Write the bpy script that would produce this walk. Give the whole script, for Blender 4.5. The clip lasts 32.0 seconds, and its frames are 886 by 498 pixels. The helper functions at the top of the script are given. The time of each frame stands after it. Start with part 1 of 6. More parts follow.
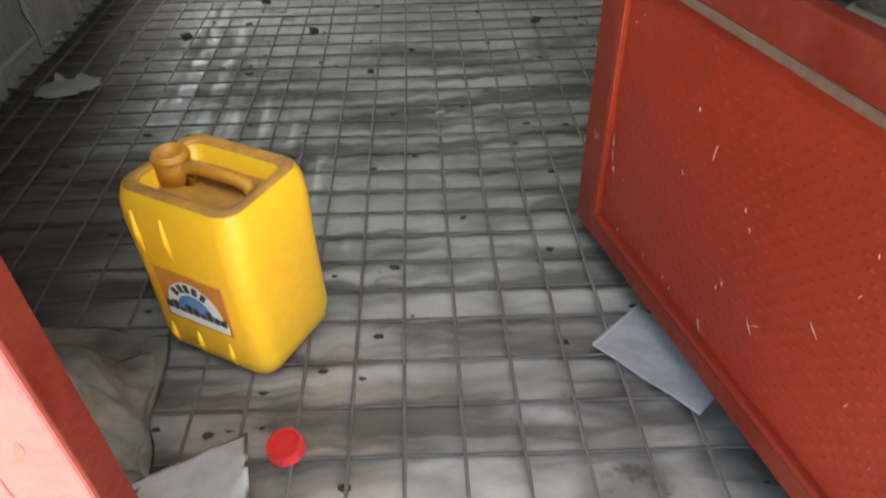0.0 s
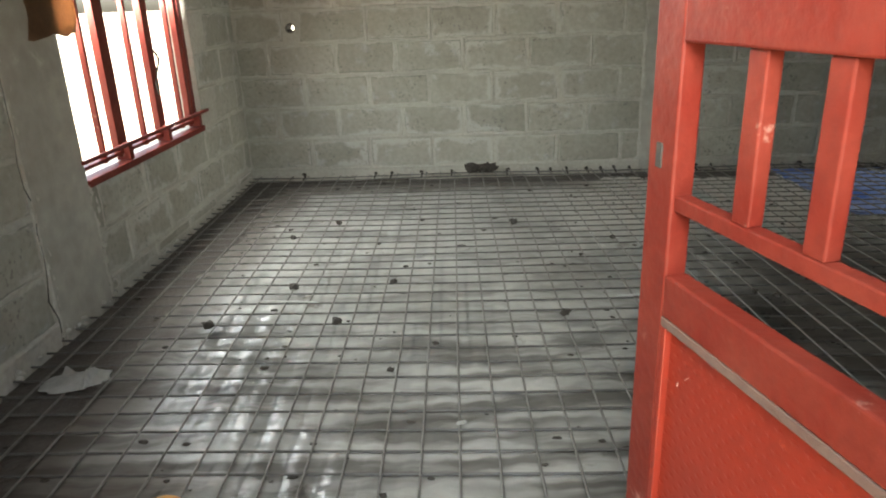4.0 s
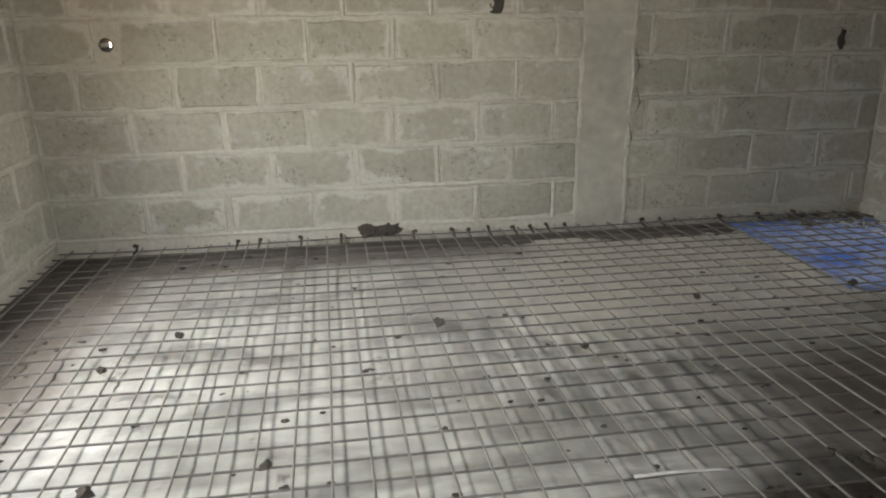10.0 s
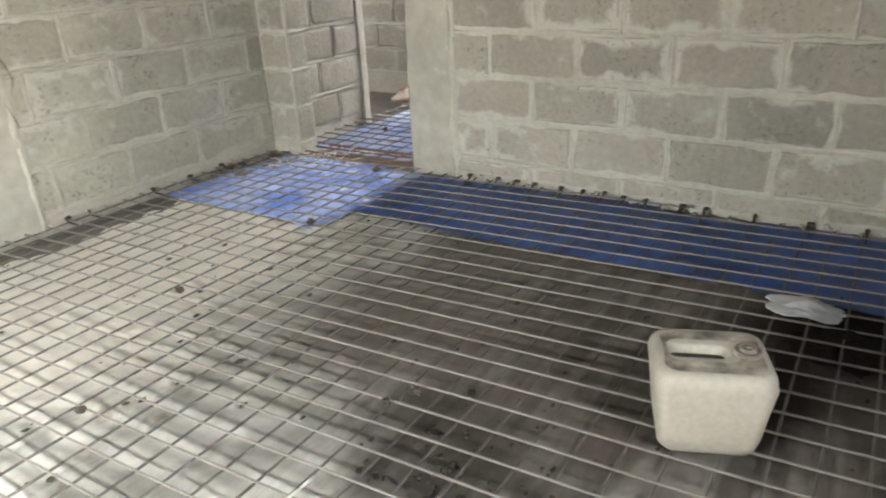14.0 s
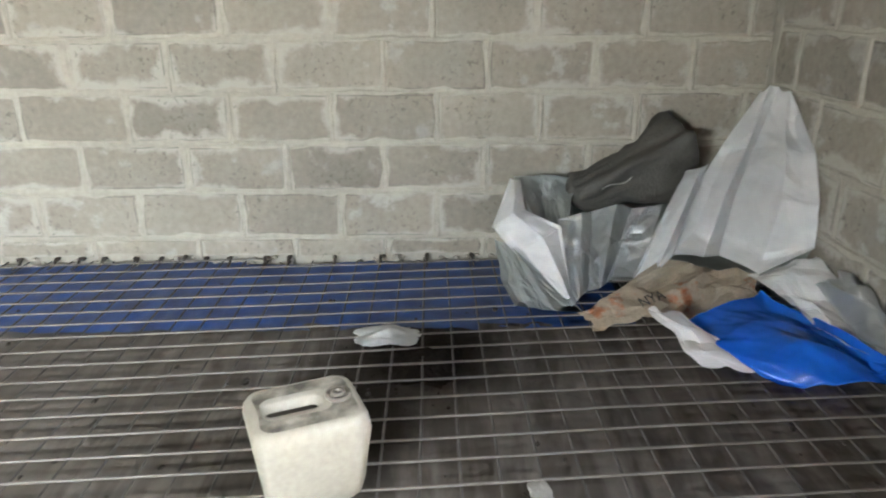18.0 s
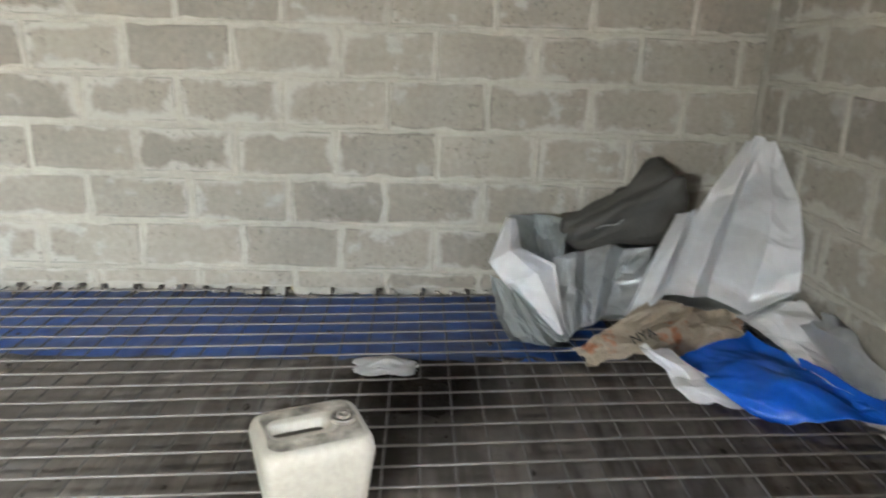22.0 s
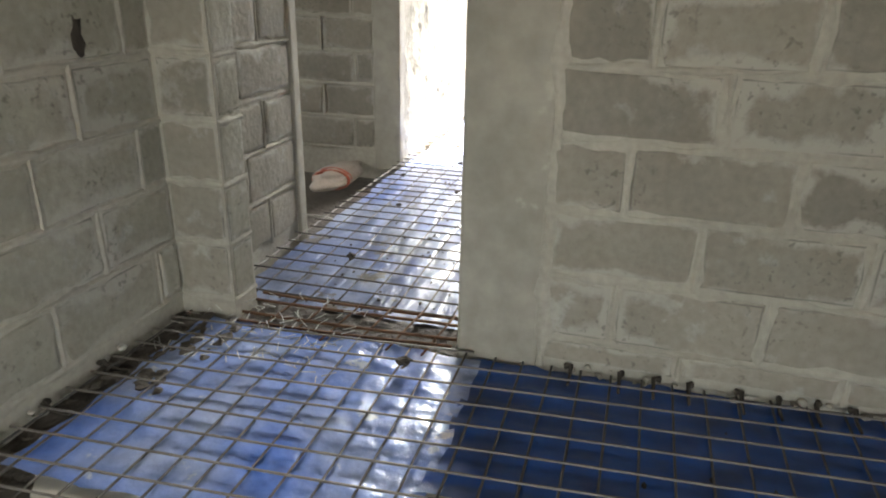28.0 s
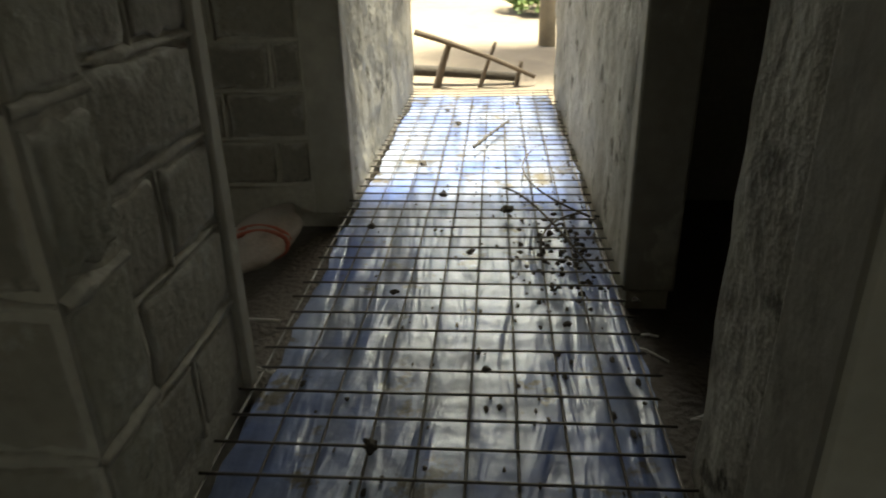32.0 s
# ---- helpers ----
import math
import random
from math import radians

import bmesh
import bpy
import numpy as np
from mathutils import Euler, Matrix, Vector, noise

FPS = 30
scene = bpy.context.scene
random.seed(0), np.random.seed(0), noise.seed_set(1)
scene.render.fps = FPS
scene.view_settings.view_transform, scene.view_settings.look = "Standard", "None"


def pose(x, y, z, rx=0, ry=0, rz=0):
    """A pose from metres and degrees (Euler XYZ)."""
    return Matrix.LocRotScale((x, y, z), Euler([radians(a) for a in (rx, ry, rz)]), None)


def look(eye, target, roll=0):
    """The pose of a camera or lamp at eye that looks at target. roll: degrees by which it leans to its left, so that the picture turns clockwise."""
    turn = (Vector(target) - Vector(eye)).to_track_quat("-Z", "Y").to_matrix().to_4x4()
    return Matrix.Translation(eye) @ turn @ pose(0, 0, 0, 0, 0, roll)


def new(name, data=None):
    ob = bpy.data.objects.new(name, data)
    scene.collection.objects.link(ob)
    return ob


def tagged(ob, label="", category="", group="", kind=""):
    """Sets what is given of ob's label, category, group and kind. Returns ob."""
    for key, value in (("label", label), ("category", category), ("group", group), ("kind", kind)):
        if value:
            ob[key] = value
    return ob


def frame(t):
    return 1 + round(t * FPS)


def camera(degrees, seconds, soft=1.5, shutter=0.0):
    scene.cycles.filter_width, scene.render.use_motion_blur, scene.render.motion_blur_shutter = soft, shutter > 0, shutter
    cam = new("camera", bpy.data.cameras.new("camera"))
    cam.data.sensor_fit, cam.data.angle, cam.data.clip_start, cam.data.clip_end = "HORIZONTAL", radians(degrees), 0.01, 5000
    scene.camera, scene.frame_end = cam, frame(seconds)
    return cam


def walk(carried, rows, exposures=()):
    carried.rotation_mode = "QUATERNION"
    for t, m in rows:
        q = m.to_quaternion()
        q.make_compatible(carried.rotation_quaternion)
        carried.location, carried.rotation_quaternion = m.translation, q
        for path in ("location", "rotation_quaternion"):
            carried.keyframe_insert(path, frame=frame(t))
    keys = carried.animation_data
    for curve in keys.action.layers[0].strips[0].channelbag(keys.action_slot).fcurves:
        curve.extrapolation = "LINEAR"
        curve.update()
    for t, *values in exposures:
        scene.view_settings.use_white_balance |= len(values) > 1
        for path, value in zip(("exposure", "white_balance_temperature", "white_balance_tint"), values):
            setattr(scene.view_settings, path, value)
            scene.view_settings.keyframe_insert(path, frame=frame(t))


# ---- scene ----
cam = camera(65.38, 32.0, soft=2.0, shutter=0.4)

PATH = [
    (0, (1.614, -5.337, 1.13), (1.615, -3.799, -0.149), -1.8),
    (0.5, (1.615, -5.348, 1.146), (1.59, -3.701, 0.012), -1.5),
    (1, (1.617, -5.341, 1.166), (1.546, -3.619, 0.15), -0.7),
    (1.5, (1.614, -5.331, 1.182), (1.484, -3.559, 0.263), -0.5),
    (2, (1.609, -5.329, 1.194), (1.515, -3.522, 0.342), -0.2),
    (2.5, (1.593, -5.327, 1.218), (1.553, -3.467, 0.483), 0.2),
    (4.5, (1.695, -4.976, 1.22), (1.562, -3.099, 0.542), -4.3),
    (5, (1.708, -4.92, 1.205), (1.543, -3.065, 0.476), -6.7),
    (5.5, (1.653, -4.785, 1.216), (1.514, -2.918, 0.511), -4.4),
    (6, (1.59, -4.653, 1.242), (1.482, -2.771, 0.572), -0.9),
    (6.5, (1.551, -4.596, 1.231), (1.433, -2.713, 0.569), 0.2),
    (7, (1.561, -4.459, 1.22), (1.379, -2.589, 0.534), -0.9),
    (7.5, (1.586, -4.24, 1.228), (1.396, -2.369, 0.546), -2.6),
    (8, (1.62, -4.155, 1.212), (1.494, -2.269, 0.558), -3.0),
    (8.5, (1.622, -4.077, 1.211), (1.496, -2.17, 0.621), -0.6),
    (9, (1.551, -3.921, 1.213), (1.567, -2.022, 0.588), 0.1),
    (9.5, (1.531, -3.837, 1.185), (1.728, -1.947, 0.56), -0.2),
    (10, (1.56, -3.809, 1.161), (1.829, -1.93, 0.531), -0.7),
    (10.5, (1.555, -3.768, 1.152), (1.869, -1.886, 0.555), -0.0),
    (11, (1.569, -3.692, 1.142), (1.991, -1.843, 0.509), -0.5),
    (11.5, (1.596, -3.578, 1.188), (2.344, -1.892, 0.414), -3.9),
    (12, (1.637, -3.497, 1.17), (2.579, -1.891, 0.439), -5.7),
    (12.5, (1.638, -3.458, 1.157), (2.695, -1.944, 0.388), -4.6),
    (13, (1.6, -3.385, 1.167), (2.854, -2.039, 0.381), -4.6),
    (13.5, (1.603, -3.363, 1.169), (3.016, -2.181, 0.39), -3.6),
    (14, (1.616, -3.366, 1.164), (3.147, -2.36, 0.362), -2.8),
    (14.5, (1.629, -3.357, 1.166), (3.244, -2.478, 0.378), -3.0),
    (16.5, (1.672, -3.387, 1.159), (3.435, -2.831, 0.396), -3.5),
    (17, (1.674, -3.401, 1.154), (3.478, -2.973, 0.403), -2.8),
    (17.5, (1.69, -3.419, 1.16), (3.546, -3.212, 0.444), -1.6),
    (18, (1.719, -3.43, 1.153), (3.597, -3.459, 0.465), -0.2),
    (18.5, (1.717, -3.444, 1.16), (3.601, -3.547, 0.496), 0.4),
    (19, (1.711, -3.454, 1.158), (3.597, -3.612, 0.513), 0.6),
    (19.5, (1.708, -3.464, 1.159), (3.583, -3.702, 0.505), 0.8),
    (20, (1.708, -3.465, 1.152), (3.57, -3.772, 0.488), 0.8),
    (20.5, (1.701, -3.461, 1.147), (3.543, -3.858, 0.477), 0.5),
    (21, (1.67, -3.476, 1.165), (3.492, -3.94, 0.482), 0.7),
    (21.5, (1.657, -3.422, 1.148), (3.532, -3.725, 0.519), 1.0),
    (22, (1.637, -3.377, 1.149), (3.552, -3.447, 0.577), 1.7),
    (22.5, (1.605, -3.315, 1.165), (3.523, -3.036, 0.671), 2.2),
    (23, (1.569, -3.244, 1.16), (3.415, -2.648, 0.672), 1.0),
    (23.5, (1.57, -3.192, 1.144), (3.319, -2.386, 0.605), -0.1),
    (24, (1.688, -3.064, 1.135), (3.36, -2.093, 0.624), -0.6),
    (24.5, (1.855, -2.905, 1.154), (3.492, -1.881, 0.633), -1.3),
    (26.5, (2.338, -2.122, 1.212), (4.036, -1.375, 0.463), -0.9),
    (27, (2.445, -1.998, 1.229), (4.084, -1.102, 0.514), -1.7),
    (27.5, (2.593, -1.776, 1.213), (4.324, -1.075, 0.499), -0.2),
    (28, (2.693, -1.638, 1.222), (4.484, -1.14, 0.483), 1.1),
    (28.5, (2.884, -1.517, 1.181), (4.64, -1.008, 0.371), 0.1),
    (29, (3.123, -1.408, 1.177), (4.913, -0.914, 0.434), -0.6),
    (29.5, (3.243, -1.292, 1.186), (5.039, -0.759, 0.485), -1.7),
    (30, (3.4, -1.065, 1.186), (5.229, -0.728, 0.45), -1.7),
    (30.5, (3.504, -0.96, 1.172), (5.335, -0.666, 0.424), -0.1),
    (31, (3.761, -0.873, 1.15), (5.58, -0.574, 0.374), -1.8),
    (31.5, (3.927, -0.816, 1.139), (5.743, -0.52, 0.354), -2.4),
    (32, (4.104, -0.739, 1.108), (5.926, -0.593, 0.296), -1.3),
]

EXPOSURES = [(0, 3.95, 6900, 3), (2.5, 4.65, 6900, 4), (6, 4.2, 7000, 7), (8, 3.75, 7000, 9), (9, 3.9, 7000, 9), (10, 4.95, 7000, 10), (11, 5.4, 7100, 10), (13, 6.15, 7200, 11), (14.5, 6.5, 7000, 9), (17, 6.85, 6800, 9), (19, 7.0, 6600, 9), (21, 7.0, 6600, 9), (23, 6.65, 6700, 10), (26.5, 6.3, 6900, 9), (28, 5.45, 7200, 8), (29.5, 4.0, 7500, 6), (30.5, 3.2, 7700, 2), (32, 2.7, 7900, -1)]
walk(cam, [(t, look(eye, target, roll)) for t, eye, target, roll in PATH], EXPOSURES)


# ---- world and sun ----
world = bpy.data.worlds.new("sky")
scene.world = world
world.use_nodes = True
wn = world.node_tree.nodes
sky = wn.new("ShaderNodeTexSky")
sky.sky_type, sky.sun_disc = "NISHITA", False
sky.sun_elevation, sky.sun_rotation = radians(80), radians(92)
sky.dust_density, sky.air_density = 5.0, 1.0
wn["Background"].inputs["Strength"].default_value = 0.06
world.node_tree.links.new(sky.outputs[0], wn["Background"].inputs["Color"])

sun = new("sun", bpy.data.lights.new("sun", "SUN"))
sun.data.energy, sun.data.angle, sun.data.color = 4.0, radians(8), (1.0, 0.97, 0.92)
sun.matrix_world = look((0, 0, 10), (-1.2, 0.4, 0))

# daylight of the open sky in the openings: the window, the entrance above the eye and the passage's far end
def daylight(name, width, height, power, tint, eye, target, spread):
    lamp = new(name, bpy.data.lights.new(name, "AREA"))
    lamp.data.shape, lamp.data.size, lamp.data.size_y = "RECTANGLE", width, height
    lamp.data.energy, lamp.data.color, lamp.data.spread = power, tint, radians(spread)
    lamp.matrix_world = look(eye, target)


daylight("window_daylight", 1.36, 0.13, 3.4, (0.90, 0.96, 1.0), (-0.11, -1.50, 1.285), (2.7, -1.68, 0.05), 140)
daylight("entrance_daylight", 0.60, 0.70, 0.86, (0.92, 0.97, 1.0), (1.66, -4.98, 1.74), (1.85, -1.9, 0.0), 88)
# fill lamp added in an unseen opening to brighten the side room
daylight("side_room_fill", 1.0, 0.6, 0.5, (0.95, 0.98, 1.0), (6.2, 3.16, 1.35), (6.7, 0.6, 0.3), 120)
daylight("passage_daylight", 1.00, 1.00, 1.5, (0.97, 0.99, 1.0), (9.87, -0.68, 2.05), (4.9, -0.72, 0.0), 70)


# ---- materials ----
def material(name, base, rough=0.8, metal=0.0, other=None, scale=8.0, amount=0.5, bump=0.2, bump_scale=60.0,
             random_value=0.0, spec=0.4, dist=0.01, spots=None, spot_scale=4.0, spot_level=0.6, streak=None, stain=0.0):
    """Base colour mixed with another by broad noise, fine grain as relief, spots of a third colour."""
    mat = bpy.data.materials.new(name)
    mat.use_nodes = True
    nt = mat.node_tree
    n, link = nt.nodes, nt.links.new
    bsdf = n["Principled BSDF"]
    bsdf.inputs["Roughness"].default_value = rough
    bsdf.inputs["Metallic"].default_value = metal
    bsdf.inputs["Specular IOR Level"].default_value = spec
    geo = n.new("ShaderNodeNewGeometry")
    coord = geo.outputs["Position"]
    broad = n.new("ShaderNodeTexNoise")
    broad.inputs["Scale"].default_value, broad.inputs["Detail"].default_value = scale, 6.0
    link(coord, broad.inputs["Vector"])
    ramp = n.new("ShaderNodeMapRange")
    ramp.inputs["From Min"].default_value, ramp.inputs["From Max"].default_value = 0.35, 0.68
    link(broad.outputs[0], ramp.inputs["Value"])
    mul = n.new("ShaderNodeMath")
    mul.operation, mul.inputs[1].default_value = "MULTIPLY", amount
    link(ramp.outputs[0], mul.inputs[0])
    mix = n.new("ShaderNodeMixRGB")
    mix.inputs[1].default_value = (*base, 1)
    mix.inputs[2].default_value = (*(other or [c * 0.6 for c in base]), 1)
    link(mul.outputs[0], mix.inputs[0])
    colour = mix.outputs[0]
    fine = n.new("ShaderNodeTexNoise")
    fine.inputs["Scale"].default_value, fine.inputs["Detail"].default_value = bump_scale, 8.0
    link(coord, fine.inputs["Vector"])
    if spots:
        sp = n.new("ShaderNodeTexNoise")
        sp.inputs["Scale"].default_value, sp.inputs["Detail"].default_value, sp.inputs["Roughness"].default_value = spot_scale, 8.0, 0.65
        link(coord, sp.inputs["Vector"])
        sr = n.new("ShaderNodeMapRange")
        sr.inputs["From Min"].default_value, sr.inputs["From Max"].default_value = spot_level, spot_level + 0.06
        link(sp.outputs[0], sr.inputs["Value"])
        m2 = n.new("ShaderNodeMixRGB")
        m2.inputs[2].default_value = (*spots, 1)
        link(sr.outputs[0], m2.inputs[0])
        link(colour, m2.inputs[1])
        colour = m2.outputs[0]
    grain = n.new("ShaderNodeMixRGB")
    grain.blend_type, grain.inputs[0].default_value = "MULTIPLY", 1.0
    gr = n.new("ShaderNodeMapRange")
    gr.inputs["From Min"].default_value, gr.inputs["From Max"].default_value = 0.3, 0.7
    gr.inputs["To Min"].default_value, gr.inputs["To Max"].default_value = 1.0 - 0.20 * amount, 1.0 + 0.12 * amount
    link(fine.outputs[0], gr.inputs["Value"])
    link(colour, grain.inputs[1])
    link(gr.outputs[0], grain.inputs[2])
    colour = grain.outputs[0]
    if random_value:
        oi = n.new("ShaderNodeObjectInfo")
        rr = n.new("ShaderNodeMapRange")
        rr.inputs["To Min"].default_value, rr.inputs["To Max"].default_value = 1 - random_value, 1 + random_value * 0.6
        link(oi.outputs["Random"], rr.inputs["Value"])
        m3 = n.new("ShaderNodeMixRGB")
        m3.blend_type, m3.inputs[0].default_value = "MULTIPLY", 1.0
        link(colour, m3.inputs[1])
        link(rr.outputs[0], m3.inputs[2])
        colour = m3.outputs[0]
    link(colour, bsdf.inputs["Base Color"])
    bp = n.new("ShaderNodeBump")
    bp.inputs["Strength"].default_value, bp.inputs["Distance"].default_value = bump, dist
    link(fine.outputs[0], bp.inputs["Height"])
    if streak:
        mp = n.new("ShaderNodeMapping")
        mp.inputs["Scale"].default_value = (streak[0], streak[1], 1)
        mp.inputs["Rotation"].default_value = (0, 0, 0.06)
        link(coord, mp.inputs["Vector"])
        st = n.new("ShaderNodeTexNoise")
        st.inputs["Scale"].default_value, st.inputs["Detail"].default_value, st.inputs["Distortion"].default_value = 2.0, 3.0, 0.8
        link(mp.outputs[0], st.inputs["Vector"])
        b2 = n.new("ShaderNodeBump")
        b2.inputs["Strength"].default_value, b2.inputs["Distance"].default_value = 0.45, 0.035
        link(st.outputs[0], b2.inputs["Height"])
        link(b2.outputs[0], bp.inputs["Normal"])
        if stain:
            sm = n.new("ShaderNodeMapRange")
            sm.inputs["From Min"].default_value, sm.inputs["From Max"].default_value = 0.36, 0.56
            sm.inputs["To Min"].default_value, sm.inputs["To Max"].default_value = 1.0 - stain, 1.0
            link(st.outputs[0], sm.inputs["Value"])
            m4 = n.new("ShaderNodeMixRGB")
            m4.blend_type, m4.inputs[0].default_value = "MULTIPLY", 1.0
            link(colour, m4.inputs[1])
            link(sm.outputs[0], m4.inputs[2])
            link(m4.outputs[0], bsdf.inputs["Base Color"])
    link(bp.outputs[0], bsdf.inputs["Normal"])
    return mat


BLOCK = material("concrete_block", (0.300, 0.276, 0.230), 0.95, other=(0.215, 0.196, 0.162), scale=2.6, amount=0.6, bump=0.35, bump_scale=34, random_value=0.2, spots=(0.35, 0.335, 0.295), spot_scale=6, spot_level=0.58, dist=0.012)


def smear(mat, colour, wide):
    """Pale mortar smeared over the worn edges of each block and over broad patches of the wall."""
    nt = mat.node_tree
    n, link = nt.nodes, nt.links.new
    bsdf = n["Principled BSDF"]
    under = bsdf.inputs["Base Color"].links[0].from_socket
    tc = n.new("ShaderNodeTexCoord")
    sep = n.new("ShaderNodeSeparateXYZ")
    link(tc.outputs["Object"], sep.inputs[0])

    def math_node(op, a, b=None):
        m = n.new("ShaderNodeMath")
        m.operation = op
        for k, v in enumerate((a, b)):
            if v is None:
                continue
            if isinstance(v, (int, float)):
                m.inputs[k].default_value = v
            else:
                link(v, m.inputs[k])
        return m.outputs[0]
    ax = math_node("MULTIPLY", math_node("SUBTRACT", 0.5, math_node("ABSOLUTE", sep.outputs[0])), 2.1)
    az = math_node("SUBTRACT", 0.5, math_node("ABSOLUTE", sep.outputs[2]))
    edge = math_node("MINIMUM", ax, az)
    geo = n.new("ShaderNodeNewGeometry")
    tex = n.new("ShaderNodeTexNoise")
    tex.inputs["Scale"].default_value, tex.inputs["Detail"].default_value, tex.inputs["Roughness"].default_value = 9.0, 7.0, 0.65
    link(geo.outputs["Position"], tex.inputs["Vector"])
    big = n.new("ShaderNodeTexNoise")
    big.inputs["Scale"].default_value, big.inputs["Detail"].default_value = 1.9, 4.0
    link(geo.outputs["Position"], big.inputs["Vector"])
    reach = math_node("ADD", math_node("MULTIPLY", math_node("SUBTRACT", tex.outputs[0], 0.41), 0.66), math_node("MULTIPLY", math_node("SUBTRACT", big.outputs[0], 0.5), wide))
    cover = n.new("ShaderNodeMapRange")
    cover.inputs["From Min"].default_value, cover.inputs["From Max"].default_value = -0.05, 0.07
    link(math_node("SUBTRACT", reach, edge), cover.inputs["Value"])
    # dark hairline cracks where block and mortar part, and pits in the block's face
    crack = n.new("ShaderNodeMapRange")
    crack.inputs["From Min"].default_value, crack.inputs["From Max"].default_value = 0.0, 0.022
    crack.inputs["To Min"].default_value, crack.inputs["To Max"].default_value = 0.62, 0.0
    link(math_node("ABSOLUTE", math_node("SUBTRACT", edge, math_node("MULTIPLY", tex.outputs[0], 0.06))), crack.inputs["Value"])
    gate = n.new("ShaderNodeTexNoise")
    gate.inputs["Scale"].default_value, gate.inputs["Detail"].default_value = 3.7, 4.0
    link(geo.outputs["Position"], gate.inputs["Vector"])
    some = n.new("ShaderNodeMapRange")
    some.inputs["From Min"].default_value, some.inputs["From Max"].default_value = 0.46, 0.58
    link(gate.outputs[0], some.inputs["Value"])
    pit = n.new("ShaderNodeTexNoise")
    pit.inputs["Scale"].default_value, pit.inputs["Detail"].default_value = 48.0, 3.0
    link(geo.outputs["Position"], pit.inputs["Vector"])
    pits = n.new("ShaderNodeMapRange")
    pits.inputs["From Min"].default_value, pits.inputs["From Max"].default_value, pits.inputs["To Max"].default_value = 0.57, 0.69, 0.5
    link(pit.outputs[0], pits.inputs["Value"])
    dirt = math_node("MULTIPLY", math_node("MAXIMUM", crack.outputs[0], pits.outputs[0]), some.outputs[0])
    mix = n.new("ShaderNodeMixRGB")
    mix.inputs[2].default_value = (*colour, 1)
    link(math_node("MULTIPLY", cover.outputs[0], 0.85), mix.inputs[0])
    link(under, mix.inputs[1])
    dark = n.new("ShaderNodeMixRGB")
    dark.inputs[2].default_value = (0.07, 0.065, 0.055, 1)
    link(dirt, dark.inputs[0])
    link(mix.outputs[0], dark.inputs[1])
    link(dark.outputs[0], bsdf.inputs["Base Color"])


smear(BLOCK, (0.40, 0.38, 0.332), 0.95)
PALEBLOCK = material("pale_concrete_block", (0.335, 0.318, 0.262), 0.95, other=(0.235, 0.222, 0.180), scale=2.2, amount=0.65, bump=0.35, bump_scale=34, random_value=0.12, spots=(0.37, 0.355, 0.315), spot_scale=6, spot_level=0.58, dist=0.012)
smear(PALEBLOCK, (0.40, 0.38, 0.332), 1.15)
MORTAR = material("mortar", (0.42, 0.393, 0.335), 0.95, other=(0.29, 0.27, 0.225), scale=2.4, amount=0.6, bump=0.4, bump_scale=38, dist=0.012)
PLASTER = material("plaster", (0.365, 0.343, 0.292), 0.92, other=(0.27, 0.252, 0.212), scale=2.4, amount=0.75, bump=0.4, bump_scale=14, spots=(0.41, 0.388, 0.335), spot_scale=3.5, spot_level=0.6)
CEILING = material("ceiling_boards", (0.06, 0.053, 0.045), 0.95, scale=2, bump=0.3)
SHEET = material("grey_polythene", (0.42, 0.405, 0.37), 0.33, other=(0.27, 0.255, 0.225), scale=1.8, amount=0.7, bump=0.4, bump_scale=11, spots=(0.17, 0.145, 0.12), spot_scale=4.6, spot_level=0.63, spec=0.6, dist=0.02, streak=(1.2, 2.8), stain=0.42)


